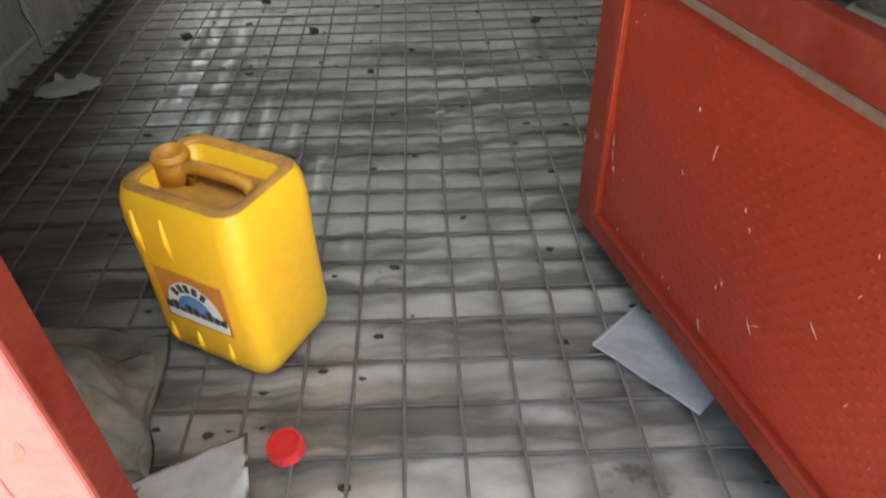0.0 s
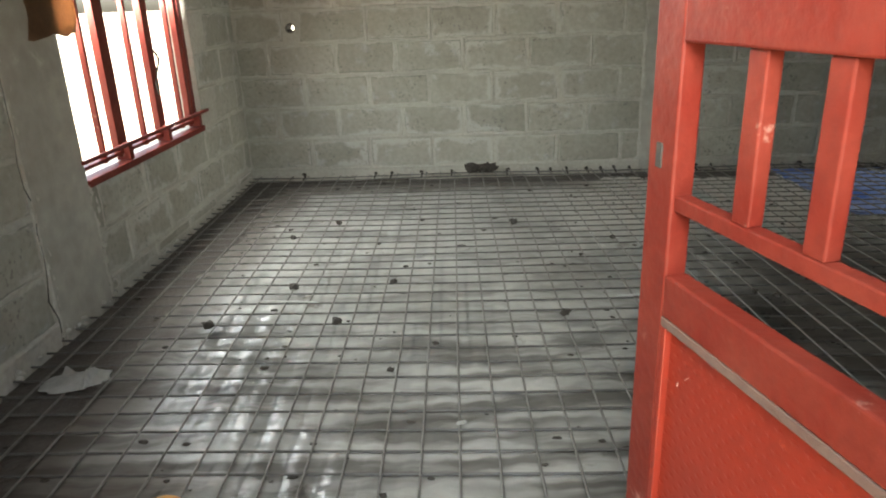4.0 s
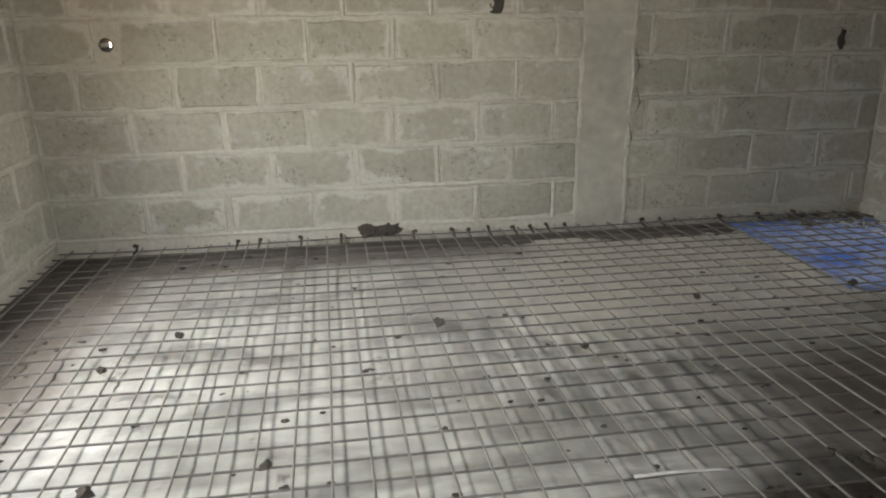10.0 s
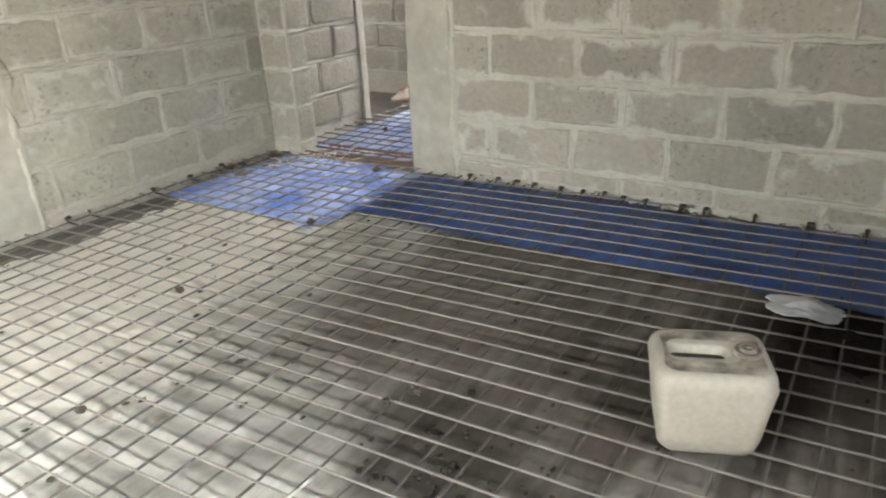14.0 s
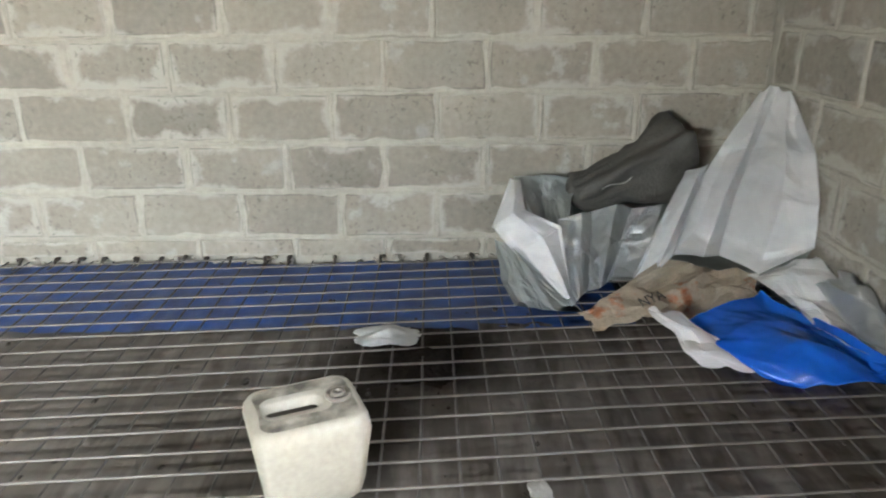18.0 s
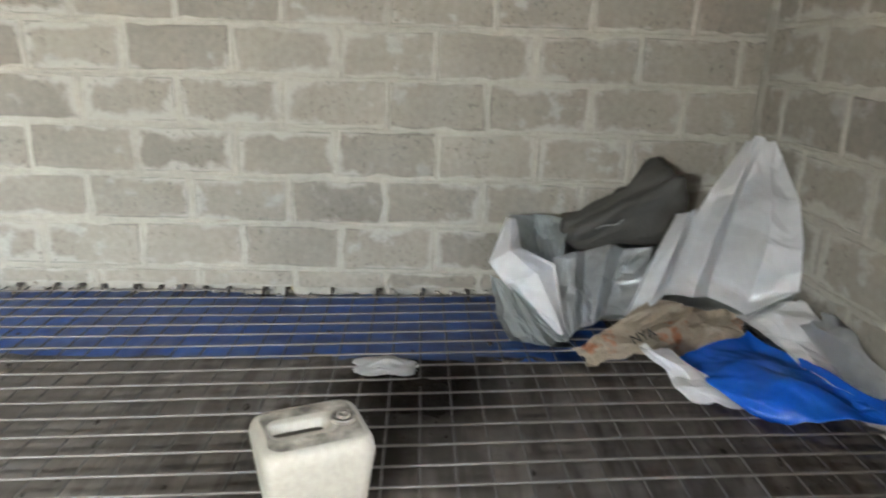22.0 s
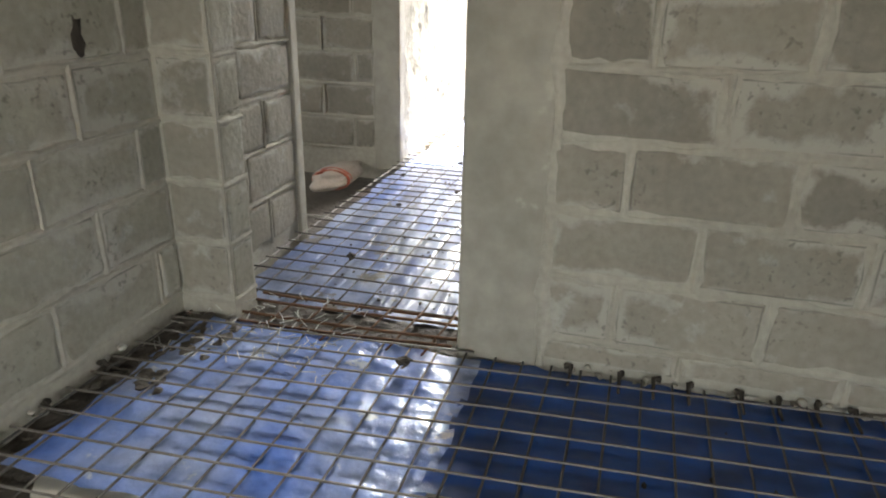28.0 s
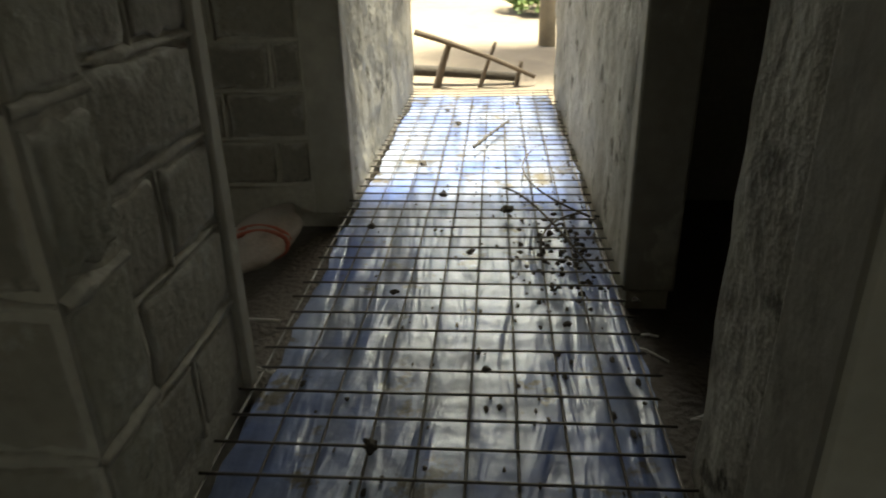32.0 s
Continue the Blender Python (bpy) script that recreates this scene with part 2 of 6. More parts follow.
def earth_and_shade(mat, colour):
    """Brown earth trodden over the sheet towards the south-east part of the floor and along its west and north edges;
    the west edge also has shade painted in.
    """
    nt = mat.node_tree
    n, link = nt.nodes, nt.links.new
    bsdf = n["Principled BSDF"]
    under = bsdf.inputs["Base Color"].links[0].from_socket
    geo = n.new("ShaderNodeNewGeometry")
    tex = n.new("ShaderNodeTexNoise")
    tex.inputs["Scale"].default_value, tex.inputs["Detail"].default_value, tex.inputs["Roughness"].default_value = 2.2, 8.0, 0.6
    link(geo.outputs["Position"], tex.inputs["Vector"])
    wob = n.new("ShaderNodeMath")
    wob.operation, wob.inputs[1].default_value, wob.inputs[2].default_value = "MULTIPLY_ADD", 1.3, -0.65
    link(tex.outputs[0], wob.inputs[0])
    sep = n.new("ShaderNodeSeparateXYZ")
    link(geo.outputs["Position"], sep.inputs[0])

    def ramp(socket, lo, hi, k):
        ad = n.new("ShaderNodeMath")
        ad.operation, ad.inputs[1].default_value = "MULTIPLY_ADD", k
        link(wob.outputs[0], ad.inputs[0])
        link(socket, ad.inputs[2])
        mr = n.new("ShaderNodeMapRange")
        mr.interpolation_type = "SMOOTHSTEP"
        mr.inputs["From Min"].default_value, mr.inputs["From Max"].default_value = min(lo, hi), max(lo, hi)
        if lo > hi:
            mr.inputs["To Min"].default_value, mr.inputs["To Max"].default_value = 1.0, 0.0
        link(ad.outputs[0], mr.inputs["Value"])
        return mr.outputs[0]

    def both(op, p, q):
        m = n.new("ShaderNodeMath")
        m.operation = op
        link(p, m.inputs[0])
        link(q, m.inputs[1])
        return m.outputs[0]
    corner = both("MULTIPLY", ramp(sep.outputs[0], 2.45, 3.25, 0.9), ramp(sep.outputs[1], -1.35, -2.0, 0.7))
    # the west strip also paints in the shade below the window sill
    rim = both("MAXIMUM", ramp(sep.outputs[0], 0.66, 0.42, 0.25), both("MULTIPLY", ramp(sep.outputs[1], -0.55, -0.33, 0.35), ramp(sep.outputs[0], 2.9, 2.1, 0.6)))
    # widened southwards: painted shade behind the shut door leaf
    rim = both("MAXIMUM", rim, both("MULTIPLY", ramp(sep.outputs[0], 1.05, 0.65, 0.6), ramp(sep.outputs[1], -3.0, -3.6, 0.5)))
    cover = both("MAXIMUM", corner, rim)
    # a dark patch round the earth mound
    far = n.new("ShaderNodeVectorMath")
    far.operation, far.inputs[1].default_value = "DISTANCE", (3.85, -3.38, -0.03)
    link(geo.outputs["Position"], far.inputs[0])
    dark_patch = ramp(far.outputs["Value"], 0.52, 0.14, 0.55)
    near = n.new("ShaderNodeVectorMath")
    near.operation, near.inputs[1].default_value = "DISTANCE", (2.74, -2.62, -0.03)
    link(geo.outputs["Position"], near.inputs[0])
    part_patch = n.new("ShaderNodeMath")
    part_patch.operation, part_patch.inputs[1].default_value = "MULTIPLY", 0.75
    link(ramp(near.outputs["Value"], 0.50, 0.12, 0.6), part_patch.inputs[0])
    dark_patch = both("MAXIMUM", dark_patch, part_patch.outputs[0])
    side = n.new("ShaderNodeVectorMath")
    side.operation, side.inputs[1].default_value = "DISTANCE", (3.50, -3.24, -0.03)
    link(geo.outputs["Position"], side.inputs[0])
    dark_patch = both("MAXIMUM", dark_patch, ramp(side.outputs["Value"], 0.42, 0.14, 0.5))
    # dirt washed into long smears across the sheet by the entrance
    turn = n.new("ShaderNodeMapping")
    turn.inputs["Scale"].default_value, turn.inputs["Rotation"].default_value = (1.1, 6.5, 1), (0, 0, 0.22)
    link(geo.outputs["Position"], turn.inputs["Vector"])
    wash = n.new("ShaderNodeTexNoise")
    wash.inputs["Scale"].default_value, wash.inputs["Detail"].default_value, wash.inputs["Distortion"].default_value = 1.7, 5.0, 0.7
    link(turn.outputs[0], wash.inputs["Vector"])
    lines = n.new("ShaderNodeMapRange")
    lines.inputs["From Min"].default_value, lines.inputs["From Max"].default_value, lines.inputs["To Max"].default_value = 0.43, 0.60, 0.72
    link(wash.outputs[0], lines.inputs["Value"])
    washed = both("MULTIPLY", lines.outputs[0], ramp(sep.outputs[1], -1.7, -3.1, 0.8))
    # pale dust before the inner doorway, the light falling through it painted in
    lit_dust = both("MULTIPLY", ramp(sep.outputs[0], 1.9, 2.7, 0.6), ramp(sep.outputs[1], -1.75, -1.25, 0.4))
    dusty = n.new("ShaderNodeMixRGB")
    dusty.inputs[2].default_value = (0.50, 0.465, 0.40, 1)
    part_dust = n.new("ShaderNodeMath")
    part_dust.operation, part_dust.inputs[1].default_value = "MULTIPLY", 0.7
    link(lit_dust, part_dust.inputs[0])
    link(part_dust.outputs[0], dusty.inputs[0])
    link(under, dusty.inputs[1])
    under = dusty.outputs[0]
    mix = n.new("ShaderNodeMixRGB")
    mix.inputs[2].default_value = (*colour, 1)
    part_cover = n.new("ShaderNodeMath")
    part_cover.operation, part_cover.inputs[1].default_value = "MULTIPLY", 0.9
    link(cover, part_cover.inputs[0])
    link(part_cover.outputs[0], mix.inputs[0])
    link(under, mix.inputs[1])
    dark = n.new("ShaderNodeMixRGB")
    dark.inputs[2].default_value = (0.022, 0.017, 0.013, 1)
    link(dark_patch, dark.inputs[0])
    dirty = n.new("ShaderNodeMixRGB")
    dirty.inputs[2].default_value = (0.055, 0.047, 0.038, 1)
    link(washed, dirty.inputs[0])
    link(mix.outputs[0], dirty.inputs[1])
    link(dirty.outputs[0], dark.inputs[1])
    link(dark.outputs[0], bsdf.inputs["Base Color"])
    dull = n.new("ShaderNodeMapRange")
    dull.inputs["To Min"].default_value, dull.inputs["To Max"].default_value = bsdf.inputs["Specular IOR Level"].default_value, 0.08
    link(both("MAXIMUM", dark_patch, washed), dull.inputs["Value"])
    link(dull.outputs[0], bsdf.inputs["Specular IOR Level"])
    gloss = n.new("ShaderNodeMapRange")
    gloss.inputs["To Min"].default_value, gloss.inputs["To Max"].default_value = bsdf.inputs["Roughness"].default_value, 0.7
    link(cover, gloss.inputs["Value"])
    link(gloss.outputs[0], bsdf.inputs["Roughness"])


earth_and_shade(SHEET, (0.100, 0.082, 0.066))
BLUE = material("blue_polythene", (0.008, 0.072, 0.30), 0.30, other=(0.006, 0.024, 0.10), scale=7, amount=0.95, bump=0.22, bump_scale=14, spec=0.55, spots=(0.05, 0.12, 0.26), spot_scale=5, spot_level=0.66, dist=0.02)
# glare on the doorway sheet is painted in as whitish blue patches
GLAREBLUE = material("crinkled_glare_blue_polythene", (0.085, 0.18, 0.54), 0.25, other=(0.40, 0.46, 0.62), scale=3.0, amount=0.85, bump=0.35, bump_scale=18, spec=1.0, spots=(0.50, 0.54, 0.60), spot_scale=8, spot_level=0.60, dist=0.03, streak=(3.0, 1.2))
ROUGHCAST = material("rough_stained_plaster", (0.36, 0.34, 0.29), 0.95, other=(0.20, 0.185, 0.15), scale=2.2, amount=0.9, bump=0.5, bump_scale=13, spots=(0.10, 0.09, 0.07), spot_scale=5, spot_level=0.57, dist=0.025)
# whitish mix paints in the passage glare; the brown spots are mud
SILVERBLUE = material("worn_glare_blue_polythene", (0.065, 0.115, 0.32), 0.36, other=(0.25, 0.285, 0.36), scale=2.6, amount=0.9, bump=0.3, bump_scale=12, spec=0.6, spots=(0.085, 0.07, 0.045), spot_scale=5.5, spot_level=0.575, dist=0.02, streak=(0.9, 4.5), stain=0.5)
STEEL = material("mesh_steel", (0.20, 0.182, 0.160), 0.5, 0.2, other=(0.12, 0.108, 0.096), scale=14, amount=0.7, bump=0.2, bump_scale=120)
# same steel as the long bars, its weaker lighting put into the colour
SHADEDSTEEL = material("shaded_mesh_steel", (0.115, 0.106, 0.095), 0.6, 0.0, other=(0.05, 0.045, 0.040), scale=14, amount=0.7, bump=0.2, bump_scale=120)
DARKSTEEL = material("dark_mesh_steel", (0.085, 0.075, 0.065), 0.6, 0.3, other=(0.05, 0.04, 0.03), scale=14, amount=0.7, bump=0.2, bump_scale=120)
RUST = material("rusty_steel", (0.13, 0.065, 0.035), 0.85, 0.1, other=(0.06, 0.035, 0.02), scale=20, bump=0.4)
SOIL = material("soil", (0.105, 0.09, 0.075), 0.85, other=(0.05, 0.042, 0.035), scale=3.0, bump=0.9, bump_scale=40, dist=0.02)
GROUND = material("sandy_ground", (0.20, 0.165, 0.125), 1.0, other=(0.13, 0.108, 0.08), scale=0.7, bump=0.6, bump_scale=6)
RED = material("red_paint", (0.225, 0.022, 0.010), 0.42, other=(0.165, 0.016, 0.008), scale=3, amount=0.5, bump=0.12, bump_scale=40, spots=(0.30, 0.05, 0.025), spot_scale=26, spot_level=0.66, spec=0.45)
REDWORN = material("worn_red_paint", (0.130, 0.015, 0.009), 0.45, other=(0.18, 0.034, 0.021), scale=9, amount=0.7, bump=0.25, bump_scale=50, spots=(0.32, 0.16, 0.12), spot_scale=11, spot_level=0.66, spec=0.22)
DUST = material("dusty_ledge", (0.12, 0.075, 0.055), 0.95, other=(0.09, 0.035, 0.025), scale=20, bump=0.4)
# the door red made pink: daylight on it is put into the colour
LITRED = material("daylit_red_paint", (0.52, 0.15, 0.16), 0.4, other=(0.42, 0.08, 0.085), scale=5, amount=0.6, bump=0.12, spots=(0.55, 0.38, 0.34), spot_scale=14, spot_level=0.68)
YELLOW = material("yellow_plastic", (0.88, 0.52, 0.03), 0.38, other=(0.78, 0.40, 0.03), scale=3, amount=0.25, bump=0.04, bump_scale=40, spots=(0.62, 0.40, 0.12), spot_scale=20, spot_level=0.70)
YELLOWDIRTY = material("dusty_yellow_plastic", (0.60, 0.30, 0.05), 0.6, other=(0.34, 0.16, 0.06), scale=14, amount=0.8, bump=0.15)
SPOUT = material("orange_plastic", (0.64, 0.28, 0.022), 0.45, other=(0.46, 0.22, 0.05), scale=12, amount=0.6, bump=0.06, bump_scale=40)
WHITECAN = material("dirty_white_plastic", (0.36, 0.335, 0.28), 0.55, other=(0.28, 0.25, 0.20), scale=5, amount=0.5, bump=0.05, spots=(0.26, 0.23, 0.185), spot_scale=9, spot_level=0.70)
GRIME = material("grimy_plastic", (0.26, 0.23, 0.19), 0.8, other=(0.07, 0.06, 0.05), scale=22, amount=0.9, bump=0.4)
TOPGRIME = material("streaky_grime", (0.36, 0.33, 0.27), 0.8, other=(0.09, 0.08, 0.065), scale=16, amount=0.95, bump=0.3)
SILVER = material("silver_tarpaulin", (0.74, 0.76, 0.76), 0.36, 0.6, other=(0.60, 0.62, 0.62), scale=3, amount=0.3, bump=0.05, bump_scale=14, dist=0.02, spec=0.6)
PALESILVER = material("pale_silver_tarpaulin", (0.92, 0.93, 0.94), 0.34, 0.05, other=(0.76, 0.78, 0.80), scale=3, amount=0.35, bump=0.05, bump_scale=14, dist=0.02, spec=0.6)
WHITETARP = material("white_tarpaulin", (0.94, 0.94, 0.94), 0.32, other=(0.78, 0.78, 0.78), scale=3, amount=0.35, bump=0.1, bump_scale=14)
# darker copy of the silver tarpaulin, shade of low folds painted in
SHADEDSILVER = material("shaded_silver_tarpaulin", (0.50, 0.53, 0.51), 0.36, 0.3, other=(0.36, 0.39, 0.37), scale=3, amount=0.4, bump=0.1, bump_scale=14)
DARKBAG = material("dark_grey_sack", (0.074, 0.071, 0.062), 0.7, other=(0.045, 0.044, 0.04), scale=9, bump=0.35, bump_scale=90)
PAPERSACK = material("paper_sack", (0.60, 0.52, 0.40), 0.75, other=(0.46, 0.385, 0.285), scale=7, bump=0.3, spots=(0.55, 0.24, 0.13), spot_scale=4.5, spot_level=0.585)
BRIGHTBLUE = material("bright_blue_tarpaulin", (0.02, 0.23, 0.92), 0.24, other=(0.01, 0.12, 0.62), scale=4, amount=0.5, bump=0.2, bump_scale=14)
GREYSACK = material("grey_cloth", (0.44, 0.42, 0.36), 0.75, other=(0.15, 0.135, 0.11), scale=9, amount=0.9, bump=0.5, bump_scale=22, dist=0.02)
FOILPAPER = material("silver_paper", (0.84, 0.84, 0.83), 0.42, 0.1, other=(0.52, 0.52, 0.52), scale=6, bump=0.25, bump_scale=25)
FOIL = material("silver_sheet", (0.50, 0.51, 0.52), 0.42, 0.4, other=(0.36, 0.37, 0.39), scale=6, bump=0.25, bump_scale=25)
DARKEARTH = material("dark_earth", (0.024, 0.018, 0.014), 0.95, spec=0.1, other=(0.015, 0.012, 0.01), scale=20, bump=0.9, bump_scale=60)
DEBRIS = material("dark_debris", (0.055, 0.046, 0.037), 0.95, other=(0.02, 0.018, 0.015), scale=30, bump=0.6)
LITTER = material("pale_litter", (0.55, 0.54, 0.50), 0.7, other=(0.35, 0.34, 0.31), scale=20, bump=0.4)
CARDBOARD = material("brown_cardboard", (0.22, 0.12, 0.06), 0.9, other=(0.13, 0.07, 0.035), scale=8, bump=0.3)
WOOD = material("weathered_wood", (0.09, 0.068, 0.048), 0.9, other=(0.06, 0.045, 0.033), scale=9, bump=0.5)
LEAF = material("foliage", (0.12, 0.19, 0.04), 0.7, other=(0.08, 0.125, 0.03), scale=4, amount=0.8, bump=0.0, random_value=0.2)
BARK = material("bark", (0.30, 0.26, 0.20), 0.95, other=(0.18, 0.15, 0.11), scale=6, bump=0.6)
REDPLASTIC = material("red_plastic", (0.62, 0.04, 0.045), 0.35, scale=9, amount=0.3, bump=0.05)
PINKSACK = material("printed_white_sack", (0.34, 0.31, 0.275), 0.75, other=(0.30, 0.23, 0.19), scale=4, amount=0.6, bump=0.25, bump_scale=60)
CHIP = material("chipped_primer", (0.30, 0.15, 0.13), 0.7, amount=0.4, bump=0.1)
SCRATCH = material("bare_scratch", (0.50, 0.32, 0.27), 0.6, amount=0.3, bump=0.0)
SACKPRINT = material("red_sack_print", (0.42, 0.10, 0.06), 0.7, other=(0.32, 0.14, 0.10), scale=20, amount=0.6, bump=0.1)
INK = material("dark_ink", (0.05, 0.045, 0.04), 0.8, amount=0.2, bump=0.0)
BLUEINK = material("blue_print", (0.06, 0.19, 0.45), 0.6, other=(0.20, 0.33, 0.5), scale=30, amount=0.7, bump=0.0)
WHITEINK = material("white_print", (0.70, 0.72, 0.72), 0.6, amount=0.2, bump=0.0)
ORANGEINK = material("orange_print", (0.55, 0.22, 0.04), 0.6, amount=0.3, bump=0.0)


# ---- mesh helpers ----
def part(name, bm, mat, parent=None, label="", smooth=False):
    me = bpy.data.meshes.new(name)
    bm.normal_update()
    bm.to_mesh(me)
    bm.free()
    me.materials.append(mat)
    if smooth:
        for p in me.polygons:
            p.use_smooth = True
    ob = new(name, me)
    ob.parent = parent
    if label:
        ob["label"] = label
    return ob


def thing(name, place, label, category, group="", kind="", turn=0.0):
    ob = new(name)
    ob.matrix_world = pose(*place, 0, 0, turn)
    ob.empty_display_size = 0.1
    return tagged(ob, label, category, group, kind)


def add_box(bm, x0, x1, y0, y1, z0, z1, bevel=0.0, m=None):
    r = bmesh.ops.create_cube(bm, size=1.0)
    vs = r["verts"]
    for v in vs:
        v.co = Vector((x0 + (v.co.x + 0.5) * (x1 - x0), y0 + (v.co.y + 0.5) * (y1 - y0), z0 + (v.co.z + 0.5) * (z1 - z0)))
    if bevel:
        es = {e for v in vs for e in v.link_edges}
        out = bmesh.ops.bevel(bm, geom=list(es), offset=bevel, segments=2, affect="EDGES", profile=0.5)
        vs = list({v for f in out["faces"] for v in f.verts} | {v for v in vs if v.is_valid})
    if m is not None:
        for v in vs:
            v.co = m @ v.co
    return vs


def box(name, x0, x1, y0, y1, z0, z1, mat, parent=None, bevel=0.0, label=""):
    bm = bmesh.new()
    add_box(bm, x0, x1, y0, y1, z0, z1, bevel)
    return part(name, bm, mat, parent, label)


def tube_mesh(bm, pts, radius, sides=6):
    """A round bar through the points; radius a number or one for each point."""
    pts = [Vector(p) for p in pts]
    rings = []
    for i, p in enumerate(pts):
        d = (pts[min(i + 1, len(pts) - 1)] - pts[max(i - 1, 0)]).normalized()
        a = d.orthogonal().normalized() if abs(d.z) > 0.9 else d.cross(Vector((0, 0, 1))).normalized()
        b = d.cross(a)
        r = radius[i] if isinstance(radius, (list, tuple)) else radius
        rings.append([bm.verts.new(p + r * (math.cos(2 * math.pi * k / sides) * a + math.sin(2 * math.pi * k / sides) * b)) for k in range(sides)])
    for u, v in zip(rings, rings[1:]):
        for k in range(sides):
            bm.faces.new((u[k], u[(k + 1) % sides], v[(k + 1) % sides], v[k]))
    bm.faces.new(rings[0][::-1])
    bm.faces.new(rings[-1])


def fold(x, y, seed, size):
    """Sharp creases, as of stiff sheet, between about -1 and 1."""
    s = 0.0
    for k, a in ((1.0, 0.6), (2.1, 0.3), (4.3, 0.15)):
        p = Vector((x * k / size + seed * 7.3, y * k / size - seed * 3.1, seed * 1.7))
        s += a * (1 - 2 * abs(noise.noise(p)) * 1.6)
    return s


def sheet(name, f, nu, nv, mat, parent=None, thick=0.004, label="", smooth=True):
    """A sheet from f(u, v) with u and v from 0 to 1, given thickness."""
    bm = bmesh.new()
    g = [[bm.verts.new(f(i / nu, j / nv)) for j in range(nv + 1)] for i in range(nu + 1)]
    for i in range(nu):
        for j in range(nv):
            bm.faces.new((g[i][j], g[i + 1][j], g[i + 1][j + 1], g[i][j + 1]))
    if thick:
        bmesh.ops.solidify(bm, geom=bm.faces[:], thickness=thick)
    return part(name, bm, mat, parent, label, smooth)


def lump(bm, centre, size, seed, rough=0.35, subdiv=2):
    r = bmesh.ops.create_icosphere(bm, subdivisions=subdiv, radius=1.0)
    for v in r["verts"]:
        d = v.co.normalized()
        k = 1 + rough * noise.noise(d * 1.7 + Vector((seed, seed * 0.7, 0)))
        v.co = Vector(centre) + Vector((d.x * size[0] * k, d.y * size[1] * k, d.z * size[2] * k))


# ---- plan ----
EAST = 4.776          # east wall's face
SOUTH = -4.90         # south wall's face
TOP = 2.75            # underside of the ceiling
DOOR_N, DOOR_S = -0.235, -1.13   # doorway in the east wall
BACK = 4.93           # east wall's far face
HALL_N, HALL_S = -0.05, -1.23    # faces of the passage
HALL_END = 9.9


def core(name, axis, face, depth, a0, a1, z0, z1, holes, mat, label):
    """A wall along an axis ('x' or 'y') with its face there, depth signed away from the room, holes (a0, a1, z0, z1) cut through."""
    bm = bmesh.new()
    cuts_a = sorted({a0, a1, *[c for h in holes for c in h[:2] if a0 < c < a1]})
    cuts_z = sorted({z0, z1, *[c for h in holes for c in h[2:] if z0 < c < z1]})
    na, nz = len(cuts_a) - 1, len(cuts_z) - 1
    solid = [[not any(h[0] <= (cuts_a[i] + cuts_a[i + 1]) / 2 <= h[1] and h[2] <= (cuts_z[j] + cuts_z[j + 1]) / 2 <= h[3] for h in holes) for j in range(nz)] for i in range(na)]
    cache = {}

    def vert(i, j, d):
        key = (i, j, d)
        if key not in cache:
            p = face + (depth if d else 0.0)
            cache[key] = bm.verts.new((cuts_a[i], p, cuts_z[j]) if axis == "x" else (p, cuts_a[i], cuts_z[j]))
        return cache[key]

    for i in range(na):
        for j in range(nz):
            if not solid[i][j]:
                continue
            for d in (0, 1):
                bm.faces.new((vert(i, j, d), vert(i + 1, j, d), vert(i + 1, j + 1, d), vert(i, j + 1, d)))
            for di, dj, q in ((-1, 0, ((i, j), (i, j + 1))), (1, 0, ((i + 1, j), (i + 1, j + 1))), (0, -1, ((i, j), (i + 1, j))), (0, 1, ((i, j + 1), (i + 1, j + 1)))):
                u, w = i + di, j + dj
                if 0 <= u < na and 0 <= w < nz and solid[u][w]:
                    continue
                (p, r), (s, t) = q
                bm.faces.new((vert(p, r, 0), vert(s, t, 0), vert(s, t, 1), vert(p, r, 1)))
    bmesh.ops.recalc_face_normals(bm, faces=bm.faces[:])
    return tagged(part(name, bm, mat), label, "wall", kind="structure")


BLOCK_MESHES = []


def block_mesh(seed, mat):
    """The face of one rough concrete block, 1 m x 1 m in the plan of the wall, to be scaled; worn round its edges."""
    rng = random.Random(seed)
    bm = bmesh.new()
    nu, nv = 9, 5
    us = [0, 0.02, 0.06] + [0.06 + 0.88 * k / (nu - 4) for k in range(1, nu - 4)] + [0.94, 0.98, 1.0]
    vs = [0, 0.045, 0.13, 0.5, 0.87, 0.955, 1.0]
    rows = []
    for i, u in enumerate(us):
        row = []
        for j, v in enumerate(vs):
            edge = min(i, j, len(us) - 1 - i, len(vs) - 1 - j)
            d = (-1.0, 0.55, 1.0)[min(edge, 2)] + (0.25 * rng.uniform(-1, 1) if edge else 0)
            ju = 0.05 * noise.noise(Vector((v * 3, seed * 5.1, i * 0.2))) if i in (0, 1, len(us) - 1, len(us) - 2) else 0
            jv = 0.11 * noise.noise(Vector((u * 5, seed * 3.7, j * 0.2))) if j in (0, 1, len(vs) - 1, len(vs) - 2) else 0
            row.append(bm.verts.new((u - 0.5 + ju, d, v - 0.5 + jv)))
        rows.append(row)
    for a, b in zip(rows, rows[1:]):
        for j in range(len(vs) - 1):
            bm.faces.new((a[j], b[j], b[j + 1], a[j + 1]))
    bm.normal_update()
    me = bpy.data.meshes.new("block")
    bm.to_mesh(me)
    bm.free()
    me.materials.append(mat)
    for p in me.polygons:
        p.use_smooth = True
    return me


for k in range(8):
    BLOCK_MESHES.append(block_mesh(k + 1, BLOCK))
PALE_MESHES = [block_mesh(k + 1, PALEBLOCK) for k in range(8)]


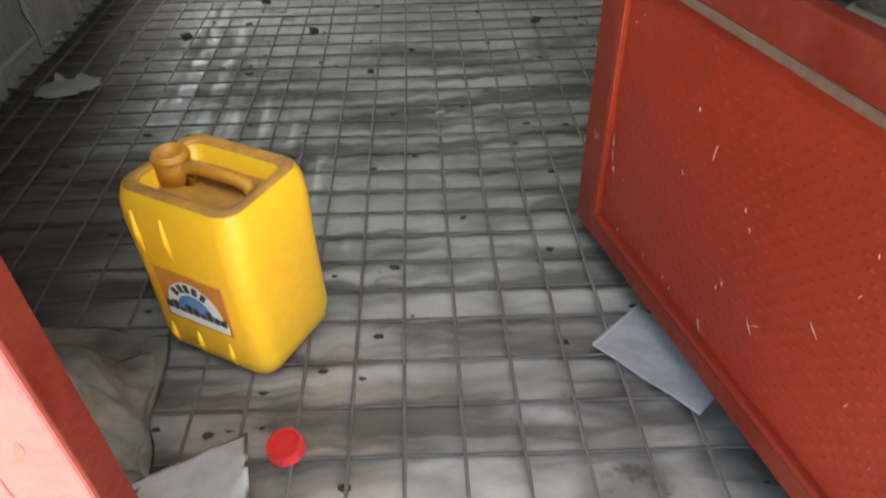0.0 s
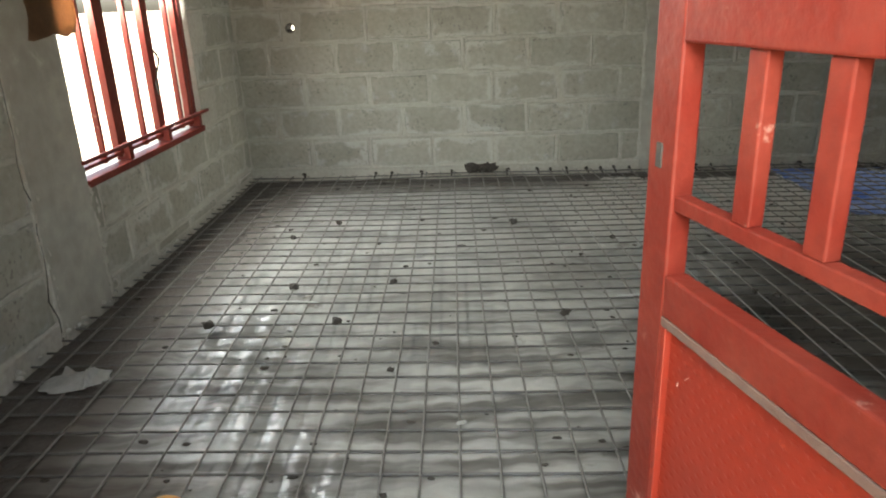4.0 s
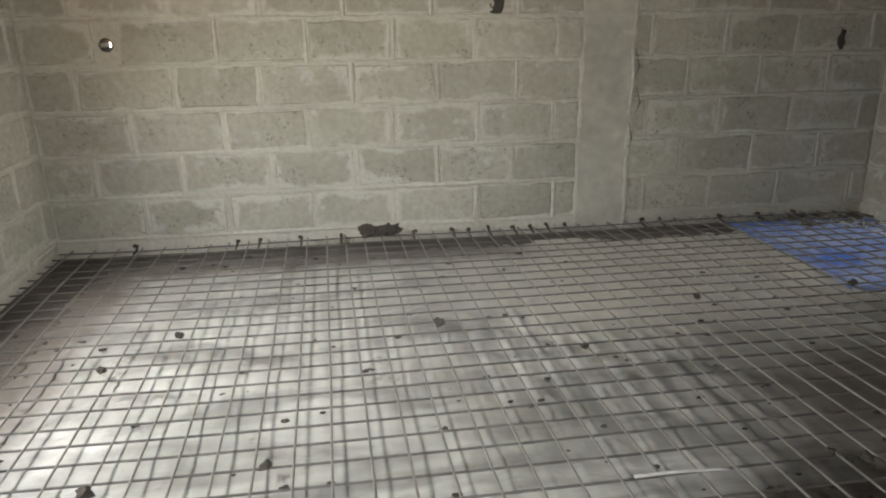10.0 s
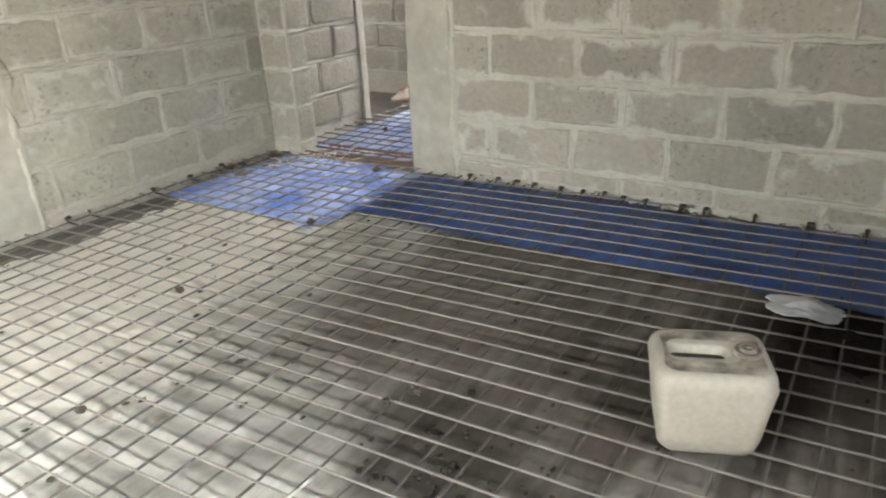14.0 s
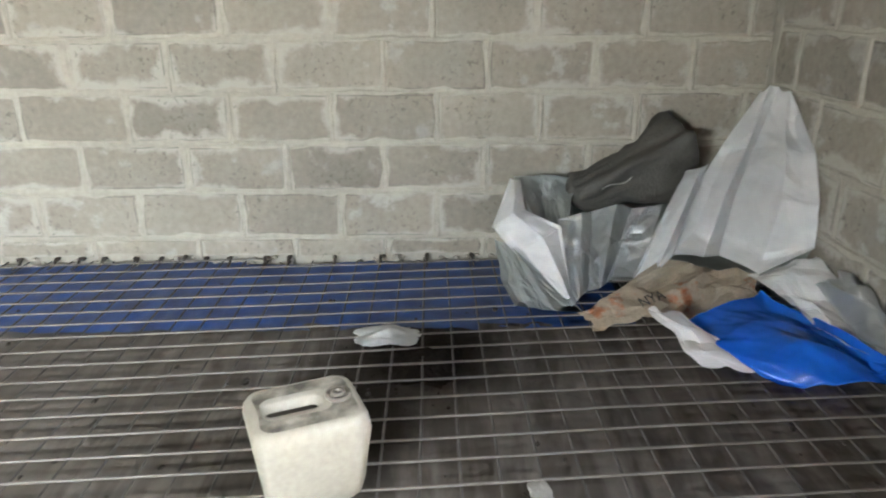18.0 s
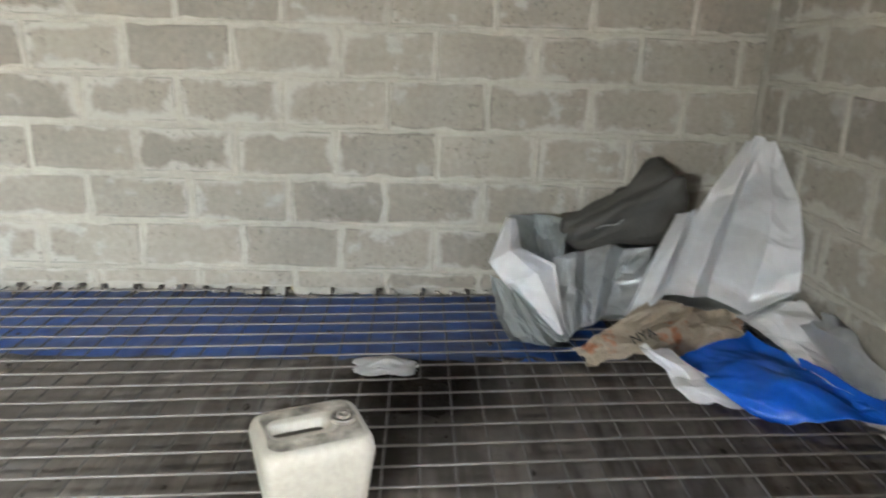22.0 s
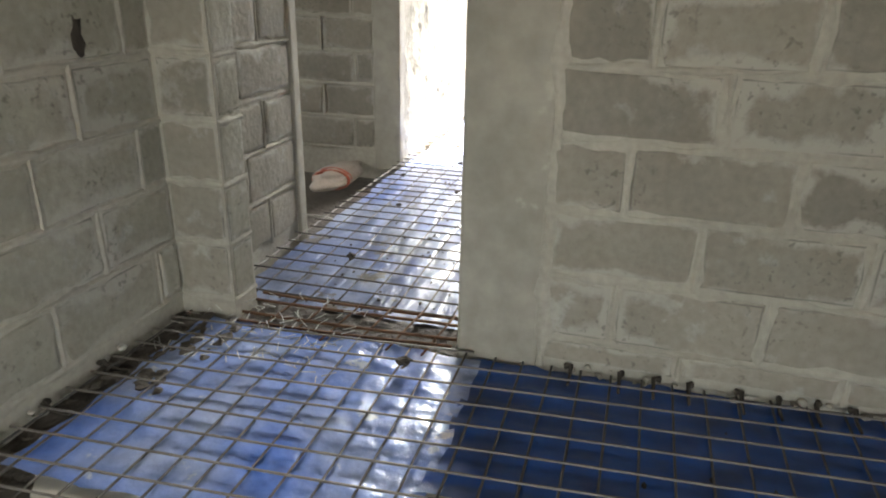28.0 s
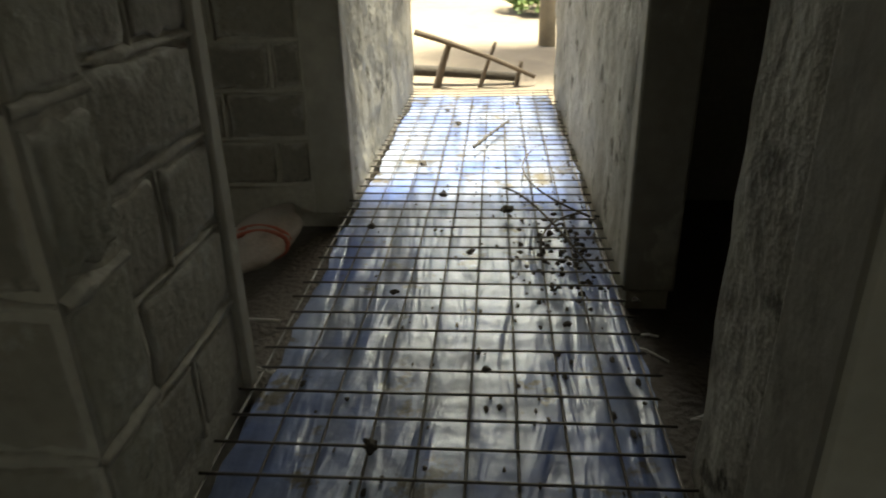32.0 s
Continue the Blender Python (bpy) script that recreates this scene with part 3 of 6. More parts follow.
def bead(verts, faces, pts, side, out, seed, wide):
    """A ragged ridge of mortar squeezed out of a joint along pts; side: the way across the joint, out: away from the wall."""
    n0, rows = len(verts), 0
    for p in pts:
        q = p * 9 + Vector((seed, 0, seed * 0.7))
        w = wide * (0.70 + 0.80 * noise.noise(q) + 0.45 * noise.noise(q * 3.1))
        h = 0.0085 + 0.0075 * noise.noise(p * 2.3 + Vector((0, seed, 4))) + 0.0055 * noise.noise(p * 14 + Vector((2, 0, seed)))
        for k, d in ((-1.0, 0.0), (-0.45, 0.95), (0.4, 1.0), (1.0, 0.0)):
            e = p + side * (w * (k + 0.35 * noise.noise(p * 17 + Vector((k, seed, 0))))) + out * (h * d if d else 0.001)
            verts.append(tuple(e))
        rows += 1
    for r in range(rows - 1):
        for k in range(3):
            a = n0 + r * 4 + k
            faces.append((a, a + 1, a + 5, a + 4))


def lay_blocks(wall, axis, face, out, a0, a1, z_first, pitch_z, z1, phase, pitch_a, keep, seed, stand=0.009, meshes=None):
    """Courses of blocks in a wall's face, with mortar squeezed from their joints. out: +1 or -1, the way the face looks along the other axis. keep(a0, a1, z0, z1): whether a block lies there."""
    rng = random.Random(seed)
    joint = 0.022
    verts, faces = [], []

    def at(a, z):
        return Vector((a, face, z)) if axis == "x" else Vector((face, a, z))
    along, up = (Vector((1, 0, 0)) if axis == "x" else Vector((0, 1, 0))), Vector((0, 0, 1))
    away = (Vector((0, out, 0)) if axis == "x" else Vector((out, 0, 0)))
    n0 = -math.ceil(z_first / pitch_z)
    c = n0
    while z_first + c * pitch_z < z1:
        lo, hi = max(0.0, z_first + c * pitch_z), min(z1, z_first + (c + 1) * pitch_z)
        if hi - lo < 0.06:
            c += 1
            continue
        ph = phase + (pitch_a / 2 if c % 2 else 0.0)
        k = math.floor((a0 - ph) / pitch_a)
        cut = [ph + m * pitch_a + rng.uniform(-0.02, 0.02) for m in range(k, k + int((a1 - a0) / pitch_a) + 3)]
        cut = [a0] + [q for q in cut if a0 + 0.07 < q < a1 - 0.07] + [a1]
        for p, q in zip(cut, cut[1:]):
            if not keep(p, q, lo, hi):
                continue
            j = joint * rng.uniform(0.75, 1.3)
            w, h = q - p - j, hi - lo - j * rng.uniform(0.8, 1.1)
            if w < 0.04 or h < 0.03:
                continue
            b = new("block", (meshes or BLOCK_MESHES)[rng.randrange(8)])
            b.parent = wall
            mid, st = (p + q) / 2, stand * rng.uniform(0.5, 1.5)
            flip = rng.choice((-1, 1))
            zz = (lo + hi) / 2 + rng.uniform(-0.004, 0.004)
            if axis == "x":
                b.matrix_basis = Matrix.LocRotScale((mid, face, zz), Euler((0, rng.uniform(-0.006, 0.006), 0)), (w * flip, st * out, h))
            else:
                b.matrix_basis = Matrix.LocRotScale((face, mid, zz), Euler((rng.uniform(-0.006, 0.006), 0, radians(90))), (w * flip, -st * out, h))
            if lo > 0.04 and lo < 1.75:
                n = max(3, int((q - p) / 0.022))
                bead(verts, faces, [at(p + (q - p) * m / n, lo) for m in range(n + 1)], up, away, seed + c * 0.31, 0.0155)
            if q < a1 - 0.02 and hi < 1.75 and keep(p, q + 0.05, lo, hi):
                n = max(3, int((hi - lo) / 0.022))
                bead(verts, faces, [at(q, lo + (hi - lo) * m / n) for m in range(n + 1)], along, away, seed + q * 3.7, 0.0145)
        c += 1
    me = bpy.data.meshes.new("joint_mortar")
    me.from_pydata(verts, [], faces)
    me.materials.append(MORTAR)
    for f in me.polygons:
        f.use_smooth = True
    ob = new("joint_mortar", me)
    ob.parent = wall
    tagged(ob, "pale mortar squeezed from the joints", kind="stuff")


def clear_of(*holes):
    def keep(p, q, lo, hi):
        return not any(p < h[1] - 0.01 and q > h[0] + 0.01 and lo < h[3] - 0.01 and hi > h[2] + 0.01 for h in holes)
    return keep


# ---- structure ----
WINDOW = (-2.20, -0.80, 0.53, 1.36)
DOORWAY = (0.36, 2.26, -0.3, 2.15)

wall_north = core("wall_north", "x", 0.0, 0.15, -0.15, BACK, -0.3, TOP, [(0.388, 0.440, 1.034, 1.086)], MORTAR, "grey concrete block wall with thick pale mortar joints")
wall_west = core("wall_west", "y", 0.0, -0.15, SOUTH - 0.15, 0.0, -0.3, TOP, [WINDOW], MORTAR, "grey concrete block wall with a barred window opening")
wall_south = core("wall_south", "x", SOUTH, -0.15, 0.0, BACK, -0.3, TOP, [DOORWAY], MORTAR, "grey concrete block wall with the entrance doorway")
wall_east = core("wall_east", "y", EAST, 0.154, SOUTH, 0.0, -0.3, TOP, [(DOOR_S, DOOR_N, -0.3, 2.15)], MORTAR, "pale concrete block wall with an inner doorway")
wall_hall_north = core("wall_passage_north", "x", HALL_N, 0.15, BACK, HALL_END, -0.3, TOP, [(5.72, 7.2, -0.3, 2.15)], MORTAR, "rough block wall of the passage with a side opening")
core("wall_passage_south", "x", HALL_S, -0.15, BACK, HALL_END, -0.3, TOP, [(5.43, 6.41, -0.3, 2.15)], MORTAR, "rough block wall of the passage beside a dark opening")
wall_side_room = core("wall_side_room", "y", 7.2, 0.15, 0.1, 3.2, -0.3, TOP, [], MORTAR, "dim concrete block wall of the side room")
wall_side_west = core("wall_side_west", "y", 5.2, -0.15, 0.1, 3.2, -0.3, TOP, [], MORTAR, "plain block wall closing the side room")
# the opening is added for the fill lamp, out of view
wall_side_north = core("wall_side_north", "x", 3.2, 0.15, 5.05, 7.35, -0.3, TOP, [(5.7, 6.7, 1.0, 1.7)], MORTAR, "plain block wall closing the side room, with an unseen opening added for light")
core("wall_dark_room", "x", -3.2, -0.15, BACK, 7.6, -0.3, TOP, [], MORTAR, "plain block wall closing the dark room")
wall_dark_east = core("wall_dark_east", "y", 7.6, 0.15, -3.2, -1.38, -0.3, TOP, [], MORTAR, "plain block wall closing the dark room")
# unseen; stops short over the passage so that sky light gets in
tagged(box("ceiling", -0.2, 7.7, -5.25, 3.8, TOP, TOP + 0.15, CEILING), "dark bare ceiling out of view, its reach set to shape the daylight", "ceiling", kind="structure")

# ---- floor ----
tagged(box("floor", -0.15, HALL_END + 0.05, -5.05, 3.35, -0.35, -0.155, SOIL), "compacted brown soil under the sheeting", "floor", kind="structure")


def bar_lean(x):
    """Sideways drift of a long bar for each metre southwards: the mats fan out towards the east."""
    return 0.02 + 0.05 * min(1.0, max(0.0, (x - 1.5) / 1.7))


def ripple(x, y, s):
    if s == 4:
        return 0.008 * fold(x * 0.4, y * 1.3, s, 0.3) + 0.004 * fold(x, y, s + 1, 0.4)
    if s == 3:
        return 0.008 * fold(x, y, s, 0.4) + 0.005 * fold(x, y, s + 1, 0.12)
    z = 0.006 * fold(x, y, s, 0.45) + 0.006 * noise.noise(Vector((x * 2.3, y * 2.3, s)))
    if s in (1, 2):
        # the sheet sags between the bars
        sag = max(0.0, 0.65 + 0.9 * noise.noise(Vector((x * 1.1, y * 1.1, 21))))
        cross = max(0.0, 0.3 + 1.1 * noise.noise(Vector((x * 1.4, y * 1.4, 33))))
        jit = 0.25 * noise.noise(Vector((x * 6, y * 6, 5)))
        z += 0.0048 * sag * math.cos(2 * math.pi * ((x - bar_lean(x) * (-2.16 - y) - 1.02) / 0.1065 + jit)) + 0.0042 * cross * math.cos(2 * math.pi * ((y + 2.11) / 0.1015 + jit))
    return z


def floor_sheet(name, x0, x1, y0, y1, z, seed, mat, label, step=0.055, ragged=0.03):
    nu, nv = int((x1 - x0) / step), int((y1 - y0) / step)

    def f(u, v):
        x, y = x0 + u * (x1 - x0), y0 + v * (y1 - y0)
        if u in (0, 1):
            x += ragged * (noise.noise(Vector((y * 2, seed, 0))) + 0.6 * noise.noise(Vector((y * 9, seed, 3))))
        if v in (0, 1):
            y += ragged * (noise.noise(Vector((x * 2, seed, 5))) + 0.6 * noise.noise(Vector((x * 9, seed, 8))))
        return (x, y, z + ripple(x, y, seed))
    return tagged(sheet(name, f, nu, nv, mat, thick=0.0), label, "plastic sheet", kind="structure")


floor_sheet("floor_soil", 0.003, EAST - 0.003, SOUTH + 0.003, -0.003, -0.054, 7, SOIL, "bare brown soil along the walls under the mesh", 0.07, 0.0)
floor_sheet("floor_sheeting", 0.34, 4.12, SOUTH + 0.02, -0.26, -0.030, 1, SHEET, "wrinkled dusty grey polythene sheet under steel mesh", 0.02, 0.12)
floor_sheet("blue_sheeting", 4.06, 4.76, -4.2, -1.20, -0.024, 2, BLUE, "dark blue polythene sheet along the wall under steel mesh", 0.025)
floor_sheet("blue_sheeting_doorway", 3.82, 4.74, -1.22, -0.12, -0.022, 3, GLAREBLUE, "crumpled blue polythene sheet by the doorway, its glare painted pale", 0.025)
floor_sheet("passage_sheeting", 4.97, 9.75, -1.18, -0.09, -0.045, 4, SILVERBLUE, "muddy worn blue polythene sheet along the passage floor, pale glare painted in", 0.032)

# ---- plastered strips of the walls ----
pil = box("plastered_column", 2.90, 3.19, -0.012, 0.02, -0.05, TOP, PLASTER, None, 0.004)
tagged(pil, "smooth grey plastered column in the block wall", "column", kind="structure")
col = box("plastered_column", EAST - 0.012, BACK + 0.012, DOOR_S - 0.27, DOOR_S + 0.012, -0.08, TOP, PLASTER, None, 0.012)
tagged(col, "smooth beige plastered column beside the inner doorway", "column", kind="structure")
tagged(box("plastered_column", -0.005, 0.015, -2.62, -2.22, -0.05, TOP, PLASTER, None, 0.004), "rough plastered column beside the window", "column", kind="structure")
tagged(box("plastered_column", 3.07, 3.33, SOUTH - 0.01, SOUTH + 0.012, -0.05, TOP, PLASTER, None, 0.004), "rough plastered column in the block wall", "column", kind="structure")
tagged(box("plastered_reveal", 5.66, 5.73, HALL_N - 0.02, HALL_N + 0.17, -0.08, TOP, PLASTER, None, 0.01), "pale plastered edge of the side opening", "door jamb", kind="structure")
tagged(box("plastered_reveal", 7.17, 7.27, HALL_N - 0.02, HALL_N + 0.17, -0.08, TOP, PLASTER, None, 0.01), "pale plastered edge of the side opening", "door jamb", kind="structure")
tagged(box("plastered_reveal", 6.40, 6.50, HALL_S - 0.17, HALL_S + 0.02, -0.08, TOP, PLASTER, None, 0.01), "rough plastered edge of the dark opening", "door jamb", kind="structure")

tagged(box("corner_strip", EAST - 0.075, EAST - 0.012, SOUTH - 0.004, SOUTH + 0.016, -0.05, TOP, PLASTER, None, 0.006), "rough pale mortar strip up the room corner", "mortar", kind="structure")

# ---- ground outside ----
bm = bmesh.new()
add_box(bm, -600, 600, -600, 600, -1.2, -0.36)
tagged(part("ground", bm, GROUND), "bright sandy ground around the building", "ground", kind="structure")

# ---- steel mesh on the floor ----
def bar(name, p, q, mat, parent, seed, radius=0.0039, wave=0.006, step=0.12):
    p, q = Vector(p), Vector(q)
    n = max(2, int((q - p).length / step))
    pts = []
    for k in range(n + 1):
        c = p.lerp(q, k / n)
        c += Vector((wave * 0.7 * noise.noise(c * 1.3 + Vector((seed, 0, 0))), wave * 0.7 * noise.noise(c * 1.3 + Vector((0, seed, 9))), wave * 1.6 * noise.noise(c * 0.9 + Vector((3, 1, 2)))))
        pts.append(c)
    bm = bmesh.new()
    tube_mesh(bm, pts, radius, 6)
    return part(name, bm, mat, parent, smooth=True)


PITCH = 0.1075
room_mesh = thing("reinforcing_mesh", (0, 0, 0), "welded steel reinforcing mesh laid over the floor", "steel mesh", kind="structure")


def bar_x(x, y):
    return x + bar_lean(x) * (-2.16 - y)


LONG_BARS = [0.13 + 0.12 * q for q in range(7)] + [0.95 + 0.1065 * q for q in range(16)] + [2.656 + 0.0985 * q for q in range(6)] + [3.241 + 0.1048 * q for q in range(16)]
for k, x in enumerate(LONG_BARS):
    south, north = SOUTH + 0.03, -0.03
    if bar_x(x, south) > 4.745:
        south = -2.16 - (4.745 - x) / bar_lean(x)
    if south < north - 0.3:
        bar("bar", (bar_x(x, south), south, 0.004), (max(0.03, bar_x(x, north)), north, 0.004), STEEL, room_mesh, k * 1.37)
k = 50
CROSS_BARS = [-0.06 - 0.1 * q for q in range(12)] + [-1.262 - 0.0975 * q for q in range(9)] + [-2.14 - 0.1042 * q for q in range(21)] + [-4.345 - 0.119 * q for q in range(5)]
for y in CROSS_BARS:
    bar("bar", (0.03, y, -0.004), (4.745, y, -0.004), SHADEDSTEEL, room_mesh, k * 1.37)
    k += 1
hall_mesh = thing("reinforcing_mesh", (0, 0, 0), "dark steel reinforcing mesh laid along the passage", "steel mesh", kind="structure")
x = 4.98
while x < 9.8:
    e = 0.07 * noise.noise(Vector((x * 9, 0, 0)))
    bar("bar", (x, -0.065 + 0.4 * e, 0.006), (x, HALL_S + 0.04 + 0.4 * e, 0.006), DARKSTEEL, hall_mesh, k * 1.37)
    x += PITCH
    k += 1
for i in range(10):
    y = -0.085 - i * 0.1195
    bar("bar", (4.95, y, -0.002), (9.8, y, -0.002), DARKSTEEL if 0 < i < 9 else STEEL, hall_mesh, k * 1.37)
    k += 1

# ---- yellow jerrycan ----
def rounded_loop(w, d, r, n=5):
    pts = []
    for cx, cy, a in ((w / 2 - r, d / 2 - r, 0), (-w / 2 + r, d / 2 - r, 90), (-w / 2 + r, -d / 2 + r, 180), (w / 2 - r, -d / 2 + r, 270)):
        for k in range(n + 1):
            t = radians(a + 90 * k / n)
            pts.append((cx + r * math.cos(t), cy + r * math.sin(t)))
    return pts


def loft(bm, levels, cap=True):
    """Rounded boxes (w, d, r, z, dx, dy) skinned from one to the next."""
    rings = [[bm.verts.new((px + L[4], py + L[5], L[3])) for px, py in rounded_loop(*L[:3])] for L in levels]
    n = len(rings[0])
    for a, b in zip(rings, rings[1:]):
        for k in range(n):
            bm.faces.new((a[k], a[(k + 1) % n], b[(k + 1) % n], b[k]))
    if cap:
        bm.faces.new(rings[0][::-1])
        bm.faces.new(rings[-1])


def ring(bm, x, y, z0, z1, r0, r1, inner, sides=20):
    """A short open pipe."""
    loops = [(r0, z0), (r1, z1), (inner, z1), (inner, z0)]
    vs = [[bm.verts.new((x + r * math.cos(2 * math.pi * k / sides), y + r * math.sin(2 * math.pi * k / sides), z)) for k in range(sides)] for r, z in loops]
    for a, b in zip(vs, vs[1:] + vs[:1]):
        for k in range(sides):
            bm.faces.new((a[k], a[(k + 1) % sides], b[(k + 1) % sides], b[k]))


def jerrycan(place, turn, w, d, h, body_mat, top_mat, label, spout_mat, flat=False):
    can = thing("jerrycan", place, label, "jerrycan", turn=turn)
    bm = bmesh.new()
    t, rc = (0.88, 0.032) if flat else (1.0, 0.045)
    loft(bm, [(w * 0.86 * t, d * 0.84 * t, 0.03, 0.0, 0, 0), (w * 0.95 * t, d * 0.94 * t, 0.04, 0.012, 0, 0), (w * t, d * t, rc, 0.05, 0, 0), (w * 0.99 * (0.5 + t / 2), d * 0.985 * (0.5 + t / 2), rc, h * 0.5, 0, 0), (w, d, rc, h * 0.82, 0, 0),
              (w * 0.985, d * 0.97, 0.045, h * 0.93, 0, 0), (w * 0.93, d * 0.90, 0.042, h * 0.985, 0, 0), (w * 0.86, d * 0.82, 0.038, h, 0, 0),
              *(((w * 0.56, d * 0.30, 0.026, h * 1.004, 0.03, 0), (w * 0.50, d * 0.22, 0.022, h * 0.985, 0.03, 0), (w * 0.46, d * 0.18, 0.016, h * 0.86, 0.03, 0)) if flat else
                ((w * 0.78, d * 0.70, 0.030, h * 0.995, 0, 0), (w * 0.72, d * 0.60, 0.026, h * 0.90, 0, 0), (w * 0.66, d * 0.52, 0.02, h * 0.87, 0, 0)))])
    part("body", bm, body_mat, can, smooth=True)
    if flat:
        bm = bmesh.new()
        loft(bm, [(w * 0.49, d * 0.21, 0.02, h * 0.90, 0.03, 0), (w * 0.45, d * 0.18, 0.016, h * 0.905, 0.03, 0)])
        part("recess", bm, DEBRIS, can, "dark hollow under the grip")
        bm = bmesh.new()
        ring(bm, -w * 0.30, 0, h * 0.99, h * 1.045, 0.034, 0.031, 0.024)
        ring(bm, -w * 0.30, 0, h * 0.99, h * 1.06, 0.020, 0.018, 0.004)
        part("cap", bm, top_mat, can, "grimy screw cap", smooth=True)
        bm = bmesh.new()
        loft(bm, [(w * 0.84, d * 0.80, 0.036, h * 1.0005, 0, 0), (w * 0.60, d * 0.42, 0.03, h * 1.0065, 0.02, 0)], cap=False)
        part("grime", bm, TOPGRIME, can, "dark grime over the top", smooth=True)
        return can
    bm = bmesh.new()
    loft(bm, [(w * 0.70, d * 0.58, 0.024, h * 0.893, 0, 0), (w * 0.66, d * 0.54, 0.02, h * 0.897, 0, 0)])
    part("recess", bm, top_mat, can, "dusty hollow round the handle")
    bm = bmesh.new()
    loft(bm, [(w * 0.915, d * 0.885, 0.041, h * 0.991, 0, 0), (w * 0.862, d * 0.822, 0.038, h * 1.0035, 0, 0), (w * 0.785, d * 0.705, 0.030, h * 0.9995, 0, 0), (w * 0.765, d * 0.675, 0.028, h * 0.978, 0, 0)], cap=False)
    part("rim", bm, top_mat, can, "dusty worn rim round the hollow", smooth=True)
    bm = bmesh.new()
    pts = [(-w * 0.20, 0, h * 0.90), (-w * 0.19, 0, h * 0.975), (-w * 0.12, 0, h * 1.0), (w * 0.20, 0, h * 1.0), (w * 0.30, 0, h * 0.985), (w * 0.33, 0, h * 0.93)]
    tube_mesh(bm, pts, [0.016, 0.014, 0.013, 0.013, 0.014, 0.016], 10)
    part("handle", bm, spout_mat, can, smooth=True)
    bm = bmesh.new()
    ring(bm, -w * 0.31, 0, h * 0.895, h * 1.050, 0.036, 0.033, 0.026)
    spout = part("spout", bm, spout_mat, can, smooth=True)
    bm = bmesh.new()
    ring(bm, -w * 0.31, 0, h * 1.01, h * 1.03, 0.037, 0.037, 0.030)
    part("thread", bm, spout_mat, spout, smooth=True)
    for sx in (-0.32, -0.08, 0.20):
        for z0, z1 in ((0.66, 0.90), (0.05, 0.20)):
            if sx == 0.20 and z0 > 0.5:
                continue
            bm = bmesh.new()
            tube_mesh(bm, [(w * sx, -d / 2 + 0.004, h * z0), (w * sx, -d / 2 - 0.001, h * (z0 + z1) / 2), (w * sx, -d / 2 + 0.003, h * z1)], [0.004, 0.007, 0.004], 8)
            part("rib", bm, body_mat, can, smooth=True)
    return can


CAN_W, CAN_D, CAN_H = 0.30, 0.245, 0.415
can = jerrycan((1.178, -4.235, 0.008), -28.0, CAN_W, CAN_D, CAN_H, YELLOW, YELLOWDIRTY, "dusty yellow plastic jerrycan without its cap, standing on the mesh", SPOUT)
lab = part("label", (lambda bm: (add_box(bm, -0.085, 0.085, -CAN_D / 2 - 0.0025, -CAN_D / 2 + 0.004, 0.115, 0.245), bm)[1])(bmesh.new()), ORANGEINK, can, "printed paper label with a blue scene")
box("print", -0.078, 0.078, -CAN_D / 2 - 0.0040, -CAN_D / 2 + 0.002, 0.122, 0.150, WHITEINK, lab)
for i in range(9):
    x0 = -0.078 + i * 0.0175
    hgt = 0.012 + 0.008 * math.sin(i * 2.3)
    box("print", x0, x0 + 0.015, -CAN_D / 2 - 0.0050, -CAN_D / 2 + 0.001, 0.142, 0.150 + hgt, INK, lab)
bm = bmesh.new()
arc = [(0.072 * math.cos(radians(a)), -CAN_D / 2 - 0.0036, 0.150 + 0.080 * math.sin(radians(a))) for a in range(0, 181, 12)]
bm.faces.new([bm.verts.new(p) for p in arc][::-1])
part("print", bm, WHITEINK, lab)
bm = bmesh.new()
arc = [(0.046 * math.cos(radians(a)), -CAN_D / 2 - 0.0044, 0.150 + 0.048 * math.sin(radians(a))) for a in range(0, 181, 12)]
bm.faces.new([bm.verts.new(p) for p in arc][::-1])
part("print", bm, BLUEINK, lab)
for i, a in enumerate((135, 115, 97, 78, 58)):
    r = 0.060
    bm = bmesh.new()
    add_box(bm, -0.006, 0.006, -0.0008, 0.0008, -0.010, 0.010, 0, pose(r * math.cos(radians(a)), -CAN_D / 2 - 0.0046, 0.150 + r * 1.08 * math.sin(radians(a)), 0, 90 - a, 0))
    part("print", bm, INK, lab)

bm = bmesh.new()
ring(bm, 0, 0, 0, 0.022, 0.037, 0.034, 0.029)
bmesh.ops.create_cone(bm, cap_ends=True, segments=20, radius1=0.03, radius2=0.03, depth=0.003, matrix=Matrix.Translation((0, 0, 0.004)))
cap = part("bottle_cap", bm, REDPLASTIC, smooth=False)
cap.matrix_world = pose(1.307, -4.567, 0.008, 4, -5, 0)
tagged(cap, "red plastic screw cap lying upside down on the mesh", "cap")

# ---- dirty white jerrycan ----
jerrycan((3.145, -3.12, 0.006), 112.0, 0.275, 0.235, 0.236, WHITECAN, GRIME, "dirty white plastic jerrycan standing on the mesh", GRIME, True)

